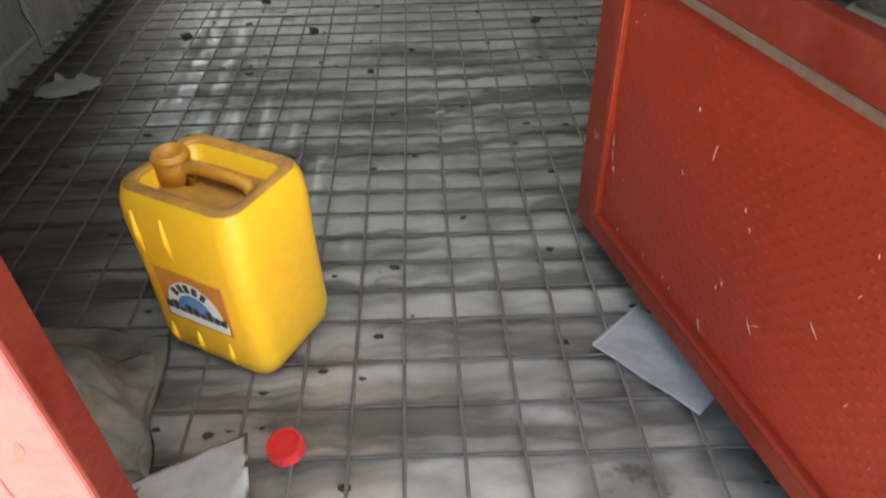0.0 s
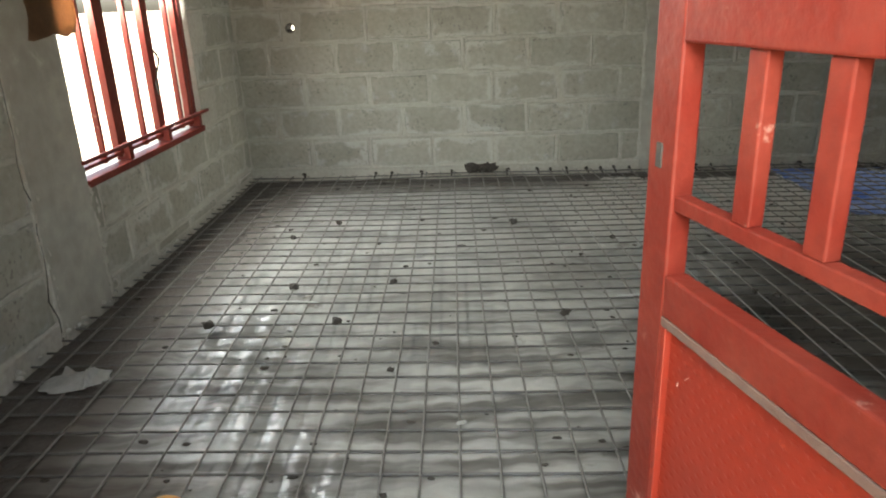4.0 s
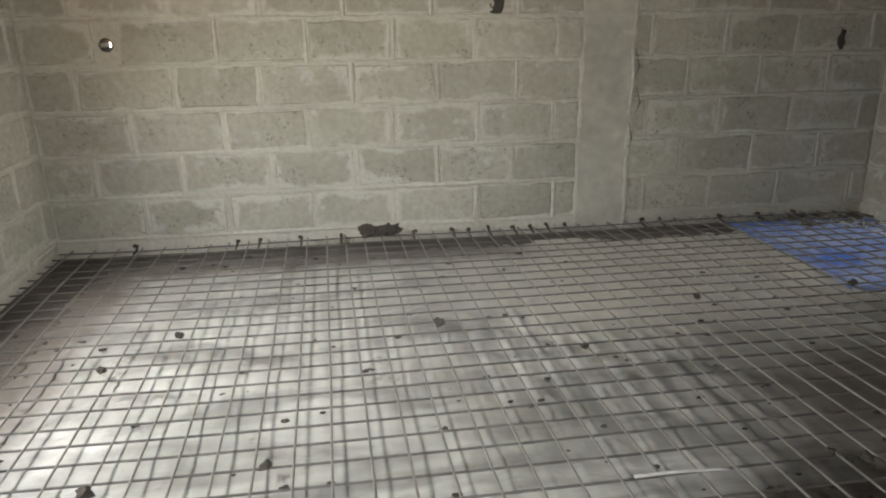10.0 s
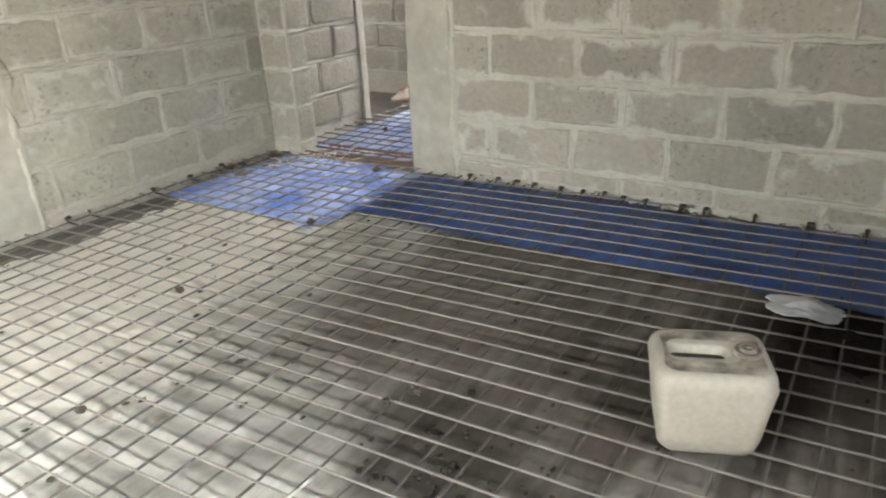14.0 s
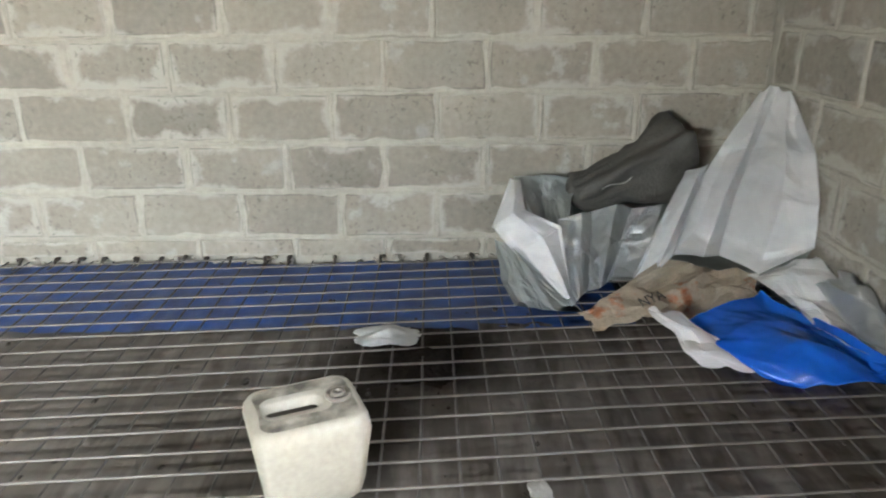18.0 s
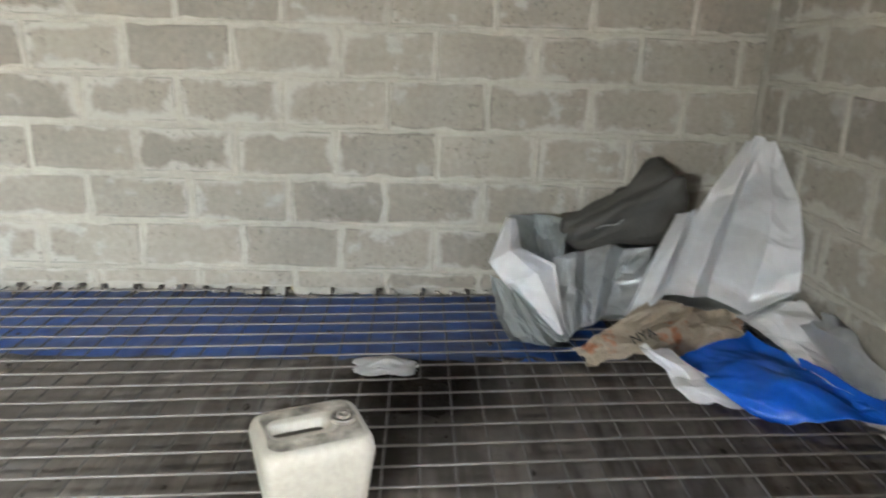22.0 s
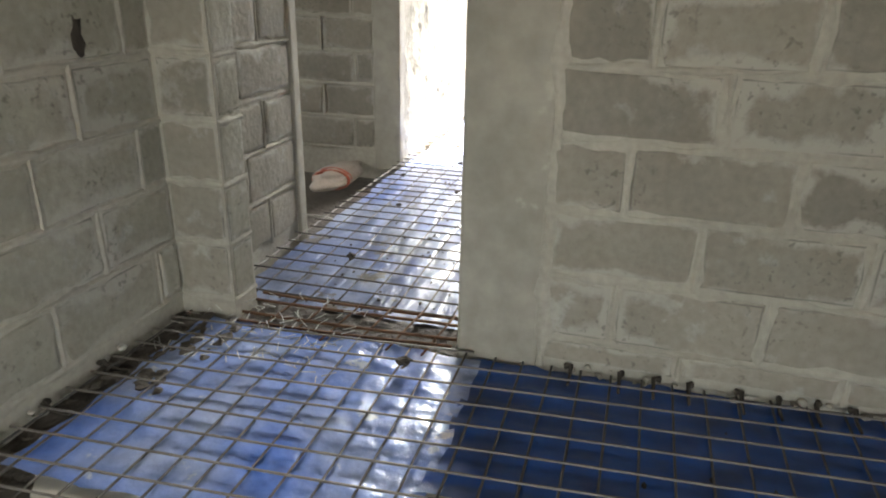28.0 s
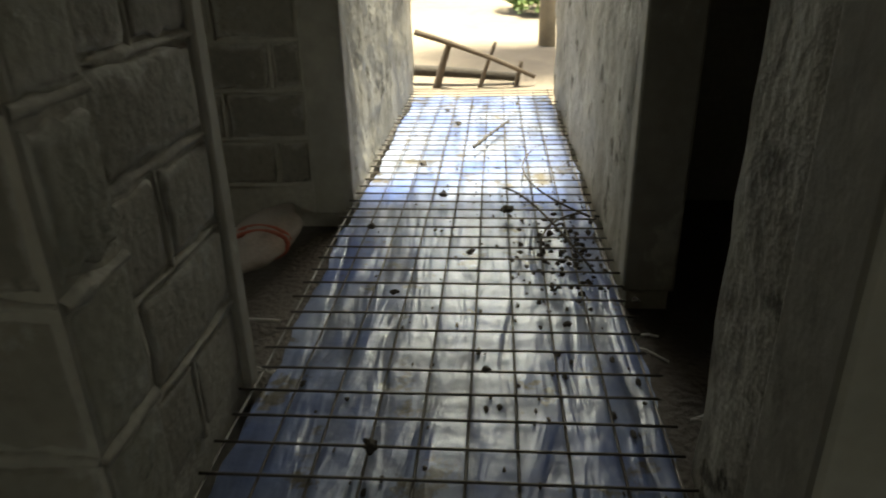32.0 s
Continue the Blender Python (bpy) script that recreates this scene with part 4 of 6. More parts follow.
# ---- door leaves ----
def door_leaf(place, turn, length, height, mat, worn, label, sheet_mat, shut=False):
    """A steel leaf from its hinge along +x; its panel on the lower part, bars above."""
    d = thing("door_leaf", place, label, "door", turn=turn)
    t = 0.019
    for nm, x0, x1, z0, z1 in (("stile", 0, 0.06, 0, height), ("stile", length - 0.075, length, 0, height), ("rail", 0.06, length - 0.075, 0, 0.05), ("rail", 0.06, length - 0.075, 0.638, 0.71),
                               ("rail", 0.06, length - 0.075, 1.065, 1.18), ("rail", 0.06, length - 0.06, height - 0.06, height)):
        box(nm, x0, x1, -t, t, z0, z1, worn, d, 0.004)
    bm = bmesh.new()
    add_box(bm, 0.055, length - 0.055, -0.006, 0.006, 0.045, 0.65)
    panel = part("panel", bm, sheet_mat, d, "embossed red sheet steel panel")
    n = 0
    bmv = bmesh.new()
    z = 0.07
    while z < 0.60:
        xx = 0.08 + (0.014 if n % 2 else 0)
        while xx < length - 0.07:
            for s in (-1, 1):
                c = Vector((xx, s * 0.006, z))
                ring4 = [bmv.verts.new(c + Vector(q)) for q in ((-0.011, 0, 0), (0, 0, -0.006), (0.011, 0, 0), (0, 0, 0.006))]
                tip = bmv.verts.new(c + Vector((0, s * 0.0010, 0)))
                for a in range(4):
                    bmv.faces.new((ring4[a], ring4[(a + 1) % 4], tip))
            xx += 0.028
        z += 0.017
        n += 1
    tagged(part("embossing", bmv, sheet_mat, panel), kind="stuff")
    r4, bmv = random.Random(12), bmesh.new()
    for k in range(30):
        px, pz, a, ln = r4.uniform(0.1, length - 0.1), 0.07 + 0.55 * r4.random() ** 1.4, radians(90 + r4.gauss(0, 28)), r4.choice((0.004, 0.005, 0.007, 0.014))
        dx, dz = math.cos(a) * ln, math.sin(a) * ln
        for s in (-1, 1):
            tube_mesh(bmv, [(px - dx, s * 0.0072, pz - dz), (px + 0.1 * dz, s * 0.0072, pz), (px + dx, s * 0.0072, pz + dz)], [0.0004, 0.0010, 0.0004], 4)
    tagged(part("paint_wear", bmv, SCRATCH, panel, "small pale scratches in the paint"), kind="stuff")
    for s in (-1, 1):
        box("ledge", 0.06, length - 0.075, s * 0.012 - 0.008, s * 0.012 + 0.008, 0.622, 0.638, DUST, panel, 0.002, "dust along the panel's upper bead")
        box("bead", 0.06, length - 0.06, s * 0.012 - 0.007, s * 0.012 + 0.007, 0.05, 0.064, mat, panel, 0.002)
        box("bead", length - 0.089, length - 0.075, s * 0.012 - 0.007, s * 0.012 + 0.007, 0.064, 0.622, mat, panel, 0.002)
        box("bead", 0.06, 0.074, s * 0.012 - 0.007, s * 0.012 + 0.007, 0.064, 0.622, mat, panel, 0.002)
    box("thin_rail", 0.06, length - 0.075, -0.013, 0.013, 0.815, 0.84, worn, d, 0.003)
    for k in range(5):
        xx = length - 0.229 - 0.134 * k
        box("bar", xx - 0.018, xx + 0.018, -0.012, 0.012, 0.84, 1.065, worn, d, 0.003)
        box("bar", xx - 0.018, xx + 0.018, -0.012, 0.012, 1.18, height - 0.06, worn, d, 0.003)
    if shut:
        # unseen panels added behind the bars to keep daylight off the floor
        box("light_stop_panel", 0.055, length - 0.07, -0.006, 0.006, 1.175, height - 0.055, sheet_mat, d)
        box("light_stop_panel", 0.055, length - 0.07, -0.006, 0.006, 0.72, 1.07, sheet_mat, d)
        box("edge", length - 0.012, length + 0.004, -t + 0.004, t + 0.012, 0.0, height, REDWORN, d, 0.002, "worn red closing edge")
    # small dark box stands in for the shaded slot of the lock
    box("dark_lock_slot", length - 0.042, length - 0.024, -t - 0.002, t + 0.002, 0.875, 0.915, DEBRIS, d, 0.002)
    return d


door_leaf((2.235, SOUTH - 0.02, 0.085), 105.5, 1.00, 1.98, RED, REDWORN, "open red painted steel door leaf with a sheet panel and bars", RED)
shut_leaf = door_leaf((0.37, SOUTH - 0.05, 0.085), 0.0, 0.896, 1.98, LITRED, LITRED, "shut worn red steel door leaf, daylight painted in as pink", LITRED, True)
for zc, xc, s in ((0.60, 1.227, 0.016), (0.52, 1.235, 0.010), (0.71, 1.220, 0.012), (0.36, 1.240, 0.007), (0.82, 1.227, 0.009)):
    bm = bmesh.new()
    lump(bm, (0, 0, 0), (s * 0.3, 0.0010, s * 1.0), zc * 10, 0.7, 2)
    ob = part("paint_chip", bm, CHIP, shut_leaf, "pale bare patch in the paint")
    ob.matrix_world = pose(xc, SOUTH - 0.05 - 0.019, zc, 0, 18, 0)
for x0, x1 in ((0.31, 0.362), (2.262, 2.31)):
    tagged(box("door_frame", x0, x1, SOUTH - 0.12, SOUTH + 0.006, -0.05, 2.15, REDWORN, None, 0.004), "red steel frame post of the entrance", "door frame", kind="structure")
tagged(box("door_frame", 0.362, 2.262, SOUTH - 0.12, SOUTH + 0.006, 2.09, 2.148, REDWORN, None, 0.004), "red steel head of the entrance frame", "door frame", kind="structure")

# ---- window with its bars ----
win = thing("window", (0.0, 0.0, 0.0), "red painted steel window grille with square bars, no glass", "window", kind="structure")
box("rail", 0.012, 0.030, WINDOW[0] - 0.04, WINDOW[1] + 0.055, 0.606, 0.624, REDWORN, win, 0.003)
box("rail", -0.045, -0.018, WINDOW[0], WINDOW[1] - 0.03, 0.562, 0.580, REDWORN, win, 0.003)
box("rail", -0.045, 0.020, WINDOW[0] - 0.01, WINDOW[1] - 0.02, 0.500, 0.532, REDWORN, win, 0.003)
box("rail", -0.055, -0.025, WINDOW[0], WINDOW[1], 1.302, 1.325, REDWORN, win, 0.003)
box("rail", -0.06, -0.015, WINDOW[0], WINDOW[1], 1.332, 1.357, REDWORN, win, 0.003)
for yc, half in ((-1.96, 0.010), (-1.785, 0.045), (-1.525, 0.012), (-1.315, 0.034), (-1.03, 0.010), (-0.90, 0.022), (-0.84, 0.022)):
    box("upright", -0.058 + (0.008 if half < 0.02 else 0), -0.022, yc - half, yc + half, 0.553, 1.331, REDWORN, win, 0.003)
box("casement_rail", -0.058, -0.024, -1.28, -0.93, 1.276, 1.299, REDWORN, win, 0.003)
# casement edges take the same pink, a painted highlight
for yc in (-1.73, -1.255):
    box("casement_stile", -0.064, -0.036, yc - 0.014, yc + 0.014, 0.62, 1.299, LITRED, win, 0.003, "red casement edge with its highlight painted pale")
for yc in (-1.785, -1.315, -0.86):
    box("cleat", -0.056, 0.014, yc - 0.02, yc + 0.02, 0.534, 0.618, REDWORN, win, 0.003)
bm = bmesh.new()
tube_mesh(bm, [(-0.016 + 0.01 * math.sin(q * 0.9), -1.30 + 0.035 * math.sin(q * 0.55), 1.02 - 0.026 * q) for q in range(10)], [0.004, 0.007, 0.009, 0.006, 0.008, 0.010, 0.007, 0.009, 0.006, 0.003], 6)
part("torn_strip", bm, DEBRIS, win, "twisted dark strip of torn tape")
bm = bmesh.new()
for i in range(26):
    yy = -2.17 + i * 0.055
    lump(bm, (-0.02 + 0.02 * noise.noise(Vector((i, 0, 0))), yy, 0.505 + 0.012 * noise.noise(Vector((i * 3.1, 1, 0)))), (0.03, 0.04, 0.022), i, 0.6, 1)
tagged(part("window_sill", bm, MORTAR, smooth=True), "rough broken mortar bed under the window grille", "window sill", kind="structure")


def card(u, v):
    return (0.02 + 0.012 * math.sin(v * 3), -2.42 + 0.34 * u + 0.02 * math.sin(v * 9), 1.12 + 0.5 * v + 0.03 * fold(u, v, 3, 0.4) * (1 - v))


tagged(sheet("cardboard", card, 10, 12, CARDBOARD, thick=0.006), "torn brown cardboard hanging beside the window", "cardboard")

# ---- heap of tarpaulins and sacks in the corner ----
PLEATS = {}


def pleat(x, y, seed, size, run):
    """Long sharp folds of a stiff sheet, running about the angle run, between smooth flats."""
    if seed not in PLEATS:
        r = random.Random(seed)
        PLEATS[seed] = [(radians(run + r.uniform(-40, 40)), (r.uniform(0, 0.5), r.uniform(0, 0.5)), r.uniform(0.16, 0.55) * size, r.uniform(0.5, 1.1) * r.choice((-0.8, 1, 1)), r.uniform(0, 9)) for q in range(11)]
    h = 0.0
    for a, off, w, k, ph in PLEATS[seed]:
        s = (x - off[0]) * math.sin(a) - (y - off[1]) * math.cos(a)
        along = x * math.cos(a) + y * math.sin(a)
        s += 0.03 * noise.noise(Vector((along * 4, ph, 0)))
        t = s / w
        tent = max(0.0, 1 - t * 3.2) if t > 0 else max(0.0, 1 + t)
        h += k * tent * max(0.0, 0.5 + 1.2 * noise.noise(Vector((along * 3.5, 0, ph))))
    return h


def facet(x, y, seed, cell):
    """Flat triangles that meet in sharp creases, between about -1 and 1."""
    x, y = x + 0.35 * cell * noise.noise(Vector((x / cell * 0.7, y / cell * 0.7, seed))), y + 0.35 * cell * noise.noise(Vector((x / cell * 0.7, y / cell * 0.7, seed + 5)))
    p, q = (x * 0.86 + y * 0.5) / cell, (y * 0.86 - x * 0.5) / cell * 0.8
    i, j = math.floor(p), math.floor(q)
    p, q = p - i, q - j

    def h(m, n):
        return noise.cell(Vector((m + 0.5, n + 0.5, seed * 3.0 + 0.5))) * 2 - 1
    if p > q:
        return h(i, j) * (1 - p) + h(i + 1, j) * (p - q) + h(i + 1, j + 1) * q
    return h(i, j) * (1 - q) + h(i, j + 1) * (q - p) + h(i + 1, j + 1) * p


def drape(a, b, c, d, amp, seed, size=0.25, run=40, bulge=0.0, lift=(-0.85, 0.2, 0.4), curl=0.0):
    """A stiff sheet with long folds between the corners a, b (u = 0) and d, c (u = 1); curl rolls its u = 0 edge up."""
    a, b, c, d, lift = Vector(a), Vector(b), Vector(c), Vector(d), Vector(lift).normalized()
    lu, lv = (d - a).length, (b - a).length

    def f(u, v):
        p = a.lerp(d, u).lerp(b.lerp(c, u), v)
        edge = min(1.0, 5 * min(u, v, 1 - u, 1 - v) + 0.45)
        k = amp * (0.4 * pleat(u * lu, v * lv, seed, size, run) + 1.25 * facet(u * lu, v * lv, seed, size * 0.6) + 0.35 * facet(u * lu, v * lv, seed + 1, size * 0.27)) * edge
        k += bulge * math.sin(math.pi * u) * math.sin(math.pi * v) - curl * max(0.0, 0.3 - u) ** 2 * 11
        p = p + lift * k
        w = 0.03 * noise.noise(Vector((u * 3, v * 3, seed)))
        p = p + Vector((w, 0.03 * noise.noise(Vector((u * 3, v * 3, seed + 4))), 0.5 * w))
        p.z = max(p.z, 0.012 + 0.004 * u)
        p.x, p.y = min(p.x, EAST - 0.025), max(p.y, SOUTH + 0.025)
        return p
    return f


silver = thing("tarpaulin", (4.5, -4.3, 0), "crumpled silver grey tarpaulin heaped against the corner", "tarpaulin")


def inside(parent, f):
    inv = parent.matrix_world.inverted()
    return lambda u, v: inv @ Vector(f(u, v))


def cloth_piece(parent, name, a, b, c, d, amp, seed, mat, size=0.25, run=40, bulge=0.0, curl=0.0, n=44, lift=(-0.85, 0.2, 0.4)):
    return sheet(name, inside(parent, drape(a, b, c, d, amp, seed, size, run, bulge, lift, curl)), n, n, mat, parent, 0.004, smooth=mat not in (SILVER, PALESILVER, WHITETARP, PAPERSACK))


def net_piece(parent, name, rows, amp, seed, mat, cell=0.16, n=44, label=""):
    """A stiff sheet creased along a coarse net of folds, with smaller sharp wrinkles between them."""
    rows = [[Vector(p) for p in row] for row in rows]
    nr, nc = len(rows) - 1, len(rows[0]) - 1
    lu, lv = (rows[0][-1] - rows[0][0]).length, (rows[-1][0] - rows[0][0]).length

    def f(u, v):
        x, y = u * lu, v * lv
        us = min(1.0, max(0.0, u + 0.10 / nc * noise.noise(Vector((v * 5, seed, u * 3)))))
        vs = min(1.0, max(0.0, v + 0.22 / nr * noise.noise(Vector((u * 4, v * 2, seed)))))
        a, b = min(int(us * nc), nc - 1), min(int(vs * nr), nr - 1)
        s, t = us * nc - a, vs * nr - b
        s, t = 0.55 * s + 0.45 * s * s * (3 - 2 * s), 0.5 * t + 0.5 * t * t * (3 - 2 * t)
        p = rows[b][a].lerp(rows[b][a + 1], s).lerp(rows[b + 1][a].lerp(rows[b + 1][a + 1], s), t)
        k = 1.9 * amp * (facet(x, y, seed, cell) + 0.5 * facet(x, y, seed + 2, cell * 0.42) + 0.22 * facet(x, y, seed + 4, cell * 0.2) + 0.8 * pleat(x, y, seed, cell * 1.2, 70))
        k *= min(1.0, 6 * min(u, v, 1 - u, 1 - v) + 0.3)
        p = p + Vector((-0.8, 0.3, 0.35)) * k
        p.z = max(p.z, 0.012)
        p.x, p.y = min(p.x, EAST - 0.025), max(p.y, SOUTH + 0.025)
        return p
    return sheet(name, inside(parent, f), n, n, mat, parent, 0.004, label, smooth=False)


# under layer and hollow with shade put into their colour, pale strip rolled over the end, shining middle, cross band,
# tall piece set up in the corner
cloth_piece(silver, "under_fold", (4.40, -3.86, 0.02), (4.70, -3.84, 0.34), (4.74, -4.84, 0.42), (4.42, -4.84, 0.02), 0.02, 10, SHADEDSILVER, 0.3)
net_piece(silver, "back_fold", [[(4.60, -3.775, 0.425), (4.66, -3.90, 0.42), (4.64, -4.06, 0.42)], [(4.52, -3.81, 0.36), (4.60, -3.90, 0.33), (4.54, -4.02, 0.34)], [(4.44, -3.84, 0.28), (4.50, -3.91, 0.25), (4.42, -3.99, 0.26)]], 0.012, 15, SHADEDSILVER, 0.10, 30)
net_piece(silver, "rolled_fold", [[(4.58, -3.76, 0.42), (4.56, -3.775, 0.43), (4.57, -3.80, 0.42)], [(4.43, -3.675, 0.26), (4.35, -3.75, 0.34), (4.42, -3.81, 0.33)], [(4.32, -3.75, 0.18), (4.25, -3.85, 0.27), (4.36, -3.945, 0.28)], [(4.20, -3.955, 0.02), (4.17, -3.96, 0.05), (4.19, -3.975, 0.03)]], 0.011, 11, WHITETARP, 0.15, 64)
net_piece(silver, "lower_fold", [[(4.46, -3.685, 0.20), (4.34, -3.76, 0.19), (4.21, -3.965, 0.03)], [(4.28, -3.70, 0.08), (4.23, -3.80, 0.09), (4.15, -3.98, 0.03)], [(4.17, -3.745, 0.015), (4.13, -3.85, 0.015), (4.10, -4.0, 0.015)]], 0.010, 17, SHADEDSILVER, 0.14, 52)
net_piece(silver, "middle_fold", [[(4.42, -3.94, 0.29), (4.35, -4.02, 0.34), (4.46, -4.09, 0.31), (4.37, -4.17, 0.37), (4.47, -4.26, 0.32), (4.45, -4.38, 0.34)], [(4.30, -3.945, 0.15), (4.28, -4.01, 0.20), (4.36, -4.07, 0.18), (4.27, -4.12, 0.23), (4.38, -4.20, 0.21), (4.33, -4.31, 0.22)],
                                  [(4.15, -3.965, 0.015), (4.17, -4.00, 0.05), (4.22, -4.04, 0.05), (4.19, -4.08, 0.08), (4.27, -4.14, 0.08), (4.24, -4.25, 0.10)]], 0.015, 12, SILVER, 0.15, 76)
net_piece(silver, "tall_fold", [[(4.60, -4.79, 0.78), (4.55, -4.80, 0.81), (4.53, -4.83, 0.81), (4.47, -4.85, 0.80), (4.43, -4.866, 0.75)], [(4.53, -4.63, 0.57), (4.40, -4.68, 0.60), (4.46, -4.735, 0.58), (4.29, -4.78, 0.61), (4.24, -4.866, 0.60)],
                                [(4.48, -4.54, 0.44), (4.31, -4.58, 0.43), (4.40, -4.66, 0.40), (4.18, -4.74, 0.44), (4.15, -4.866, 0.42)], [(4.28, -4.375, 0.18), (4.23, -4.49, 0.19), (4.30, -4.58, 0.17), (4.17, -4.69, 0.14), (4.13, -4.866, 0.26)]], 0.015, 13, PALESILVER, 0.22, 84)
net_piece(silver, "tall_fold", [[(4.17, -4.69, 0.15), (4.15, -4.78, 0.20), (4.13, -4.86, 0.27)], [(4.24, -4.72, 0.06), (4.22, -4.80, 0.10), (4.20, -4.868, 0.16)]], 0.006, 14, SHADEDSILVER, 0.12, 20)
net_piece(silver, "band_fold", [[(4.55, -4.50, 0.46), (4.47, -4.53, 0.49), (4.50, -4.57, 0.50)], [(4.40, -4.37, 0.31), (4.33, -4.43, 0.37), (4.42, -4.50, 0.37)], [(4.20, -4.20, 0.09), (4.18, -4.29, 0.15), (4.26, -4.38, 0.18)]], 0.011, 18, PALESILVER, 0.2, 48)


def sack_body(centre, size, turn, seed, mat, name, label, category, rough=0.28, flat=0.0):
    bm = bmesh.new()
    bmesh.ops.create_cube(bm, size=2.0)
    bmesh.ops.subdivide_edges(bm, edges=bm.edges[:], cuts=11, use_grid_fill=True)
    for v in bm.verts:
        d = v.co.copy()
        q = Vector([math.copysign(abs(c) ** 1.0, c) for c in d])
        r = q.normalized() * (0.62 + 0.38 * max(abs(q.x), abs(q.y), abs(q.z)) / q.length * 1.2)
        k = 1 + rough * 0.4 * fold(r.x + r.z, r.y - r.z, seed, 0.9) * 0.5 + rough * 0.4 * noise.noise(r * 1.6 + Vector((seed, 0, 0)))
        v.co = Vector((r.x * size[0] * k, r.y * size[1] * k, r.z * size[2] * k))
    ob = part(name, bm, mat, smooth=True)
    low = min(v.co.z for v in ob.data.vertices)
    ob.matrix_world = pose(centre[0], centre[1], centre[2] - low if not flat else centre[2], 0, 0, turn)
    return tagged(ob, label, category)


bag = thing("sack", (4.62, -4.27, 0.435), "full dark grey sack lying on the silver tarpaulin", "sack")
bm = bmesh.new()
bmesh.ops.create_cube(bm, size=2.0)
bmesh.ops.subdivide_edges(bm, edges=bm.edges[:], cuts=13, use_grid_fill=True)
for v in bm.verts:
    q = v.co.copy()
    r = q.lerp(q.normalized() * 1.15, 0.12 + 0.40 * (q.x < 0))
    k = 1 + 0.16 * fold(r.x * 0.6 + r.z * 0.4, r.y - r.z, 3, 0.6) + 0.18 * facet(r.x, r.y + r.z, 4, 0.6)
    v.co = Vector((r.x * 0.275, r.y * 0.115 * k, r.z * (0.128 + 0.02 * r.x) * k))
part("body", bm, DARKBAG, bag, smooth=True)
bm = bmesh.new()
tube_mesh(bm, [(-0.16 + 0.022 * q, -0.088 - 0.012 * math.sin(q * 0.5), 0.035 + 0.012 * math.sin(q * 0.9)) for q in range(14)], 0.0028, 5)
part("seam", bm, LITTER, bag, "pale stitched seam")
bag.matrix_world = pose(4.64, -4.28, 0.435, 14, 0, -78) @ pose(0, 0, 0, 0, -24, 0)

papersack = thing("paper_sack", (4.1, -4.3, 0), "torn brown paper cement sack with faded orange print", "sack")
WEST_UP = (-0.65, 0.1, 0.75)
cloth_piece(papersack, "layer", (4.06, -3.99, 0.035), (4.26, -4.34, 0.175), (4.22, -4.71, 0.13), (4.01, -4.61, 0.02), 0.016, 21, PAPERSACK, 0.18, 75, 0.035, 0.0, 44, WEST_UP)
cloth_piece(papersack, "layer", (4.07, -3.97, 0.03), (4.12, -4.19, 0.12), (3.985, -4.29, 0.095), (3.945, -4.035, 0.012), 0.003, 22, PAPERSACK, 0.2, 10, 0.012, 0.0, 30, WEST_UP)
txt = bpy.data.curves.new("print", "FONT")
txt.body, txt.size, txt.extrude = "NYA", 0.056, 0.001
txt.materials.append(INK)
tob = new("print", txt)
tob.parent = papersack
tob.matrix_world = Matrix.Translation((3.977, -4.185, 0.093)) @ Euler((radians(36), radians(-8), radians(-64))).to_matrix().to_4x4()

bluetarp = thing("tarpaulin", (3.75, -4.6, 0), "bright blue and white tarpaulin crumpled on the mesh by the wall", "tarpaulin")
UPWARD = (-0.35, 0.25, 0.9)
cloth_piece(bluetarp, "blue_side", (3.92, -4.28, 0.075), (4.14, -4.69, 0.10), (3.43, -4.868, 0.13), (3.56, -4.50, 0.012), 0.03, 31, BRIGHTBLUE, 0.3, 20, 0.05, 0.0, 56, UPWARD)
cloth_piece(bluetarp, "blue_corner", (3.60, -4.74, 0.06), (3.56, -4.865, 0.10), (3.40, -4.872, 0.19), (3.44, -4.80, 0.10), 0.008, 35, BRIGHTBLUE, 0.2, 20, 0.0, 0.0, 20, UPWARD)
cloth_piece(bluetarp, "white_flap", (3.97, -4.20, 0.105), (3.93, -4.31, 0.10), (3.62, -4.47, 0.03), (3.70, -4.30, 0.014), 0.012, 32, WHITETARP, 0.2, 15, 0.04, 0.0, 36, UPWARD)
cloth_piece(bluetarp, "white_side", (4.24, -4.67, 0.13), (4.12, -4.866, 0.24), (3.50, -4.868, 0.10), (3.72, -4.76, 0.10), 0.022, 33, WHITETARP, 0.22, 22, 0.03, 0.0, 44, UPWARD)
cloth_piece(bluetarp, "grey_side", (3.98, -4.80, 0.17), (3.90, -4.87, 0.27), (3.44, -4.872, 0.15), (3.62, -4.83, 0.10), 0.02, 34, SILVER, 0.18, 30, 0.02, 0.0, 36, UPWARD)

# ---- things by the entrance ----
cloth = thing("cloth_sack", (0.9, -4.45, 0), "dusty grey crumpled sack lying by the door", "sack")
sheet("cloth", inside(cloth, drape((0.66, -4.22, 0.02), (1.00, -4.26, 0.02), (1.07, -4.68, 0.02), (0.64, -4.74, 0.02), 0.030, 41, 0.2, 70, 0.15, (0, 0, 1))), 44, 44, GREYSACK, cloth, 0.004)
sheet("flap", inside(cloth, drape((0.78, -4.33, 0.07), (1.00, -4.36, 0.05), (1.06, -4.63, 0.035), (0.82, -4.62, 0.08), 0.022, 43, 0.12, 60, 0.13, (0, 0, 1))), 30, 30, GREYSACK, cloth, 0.004)



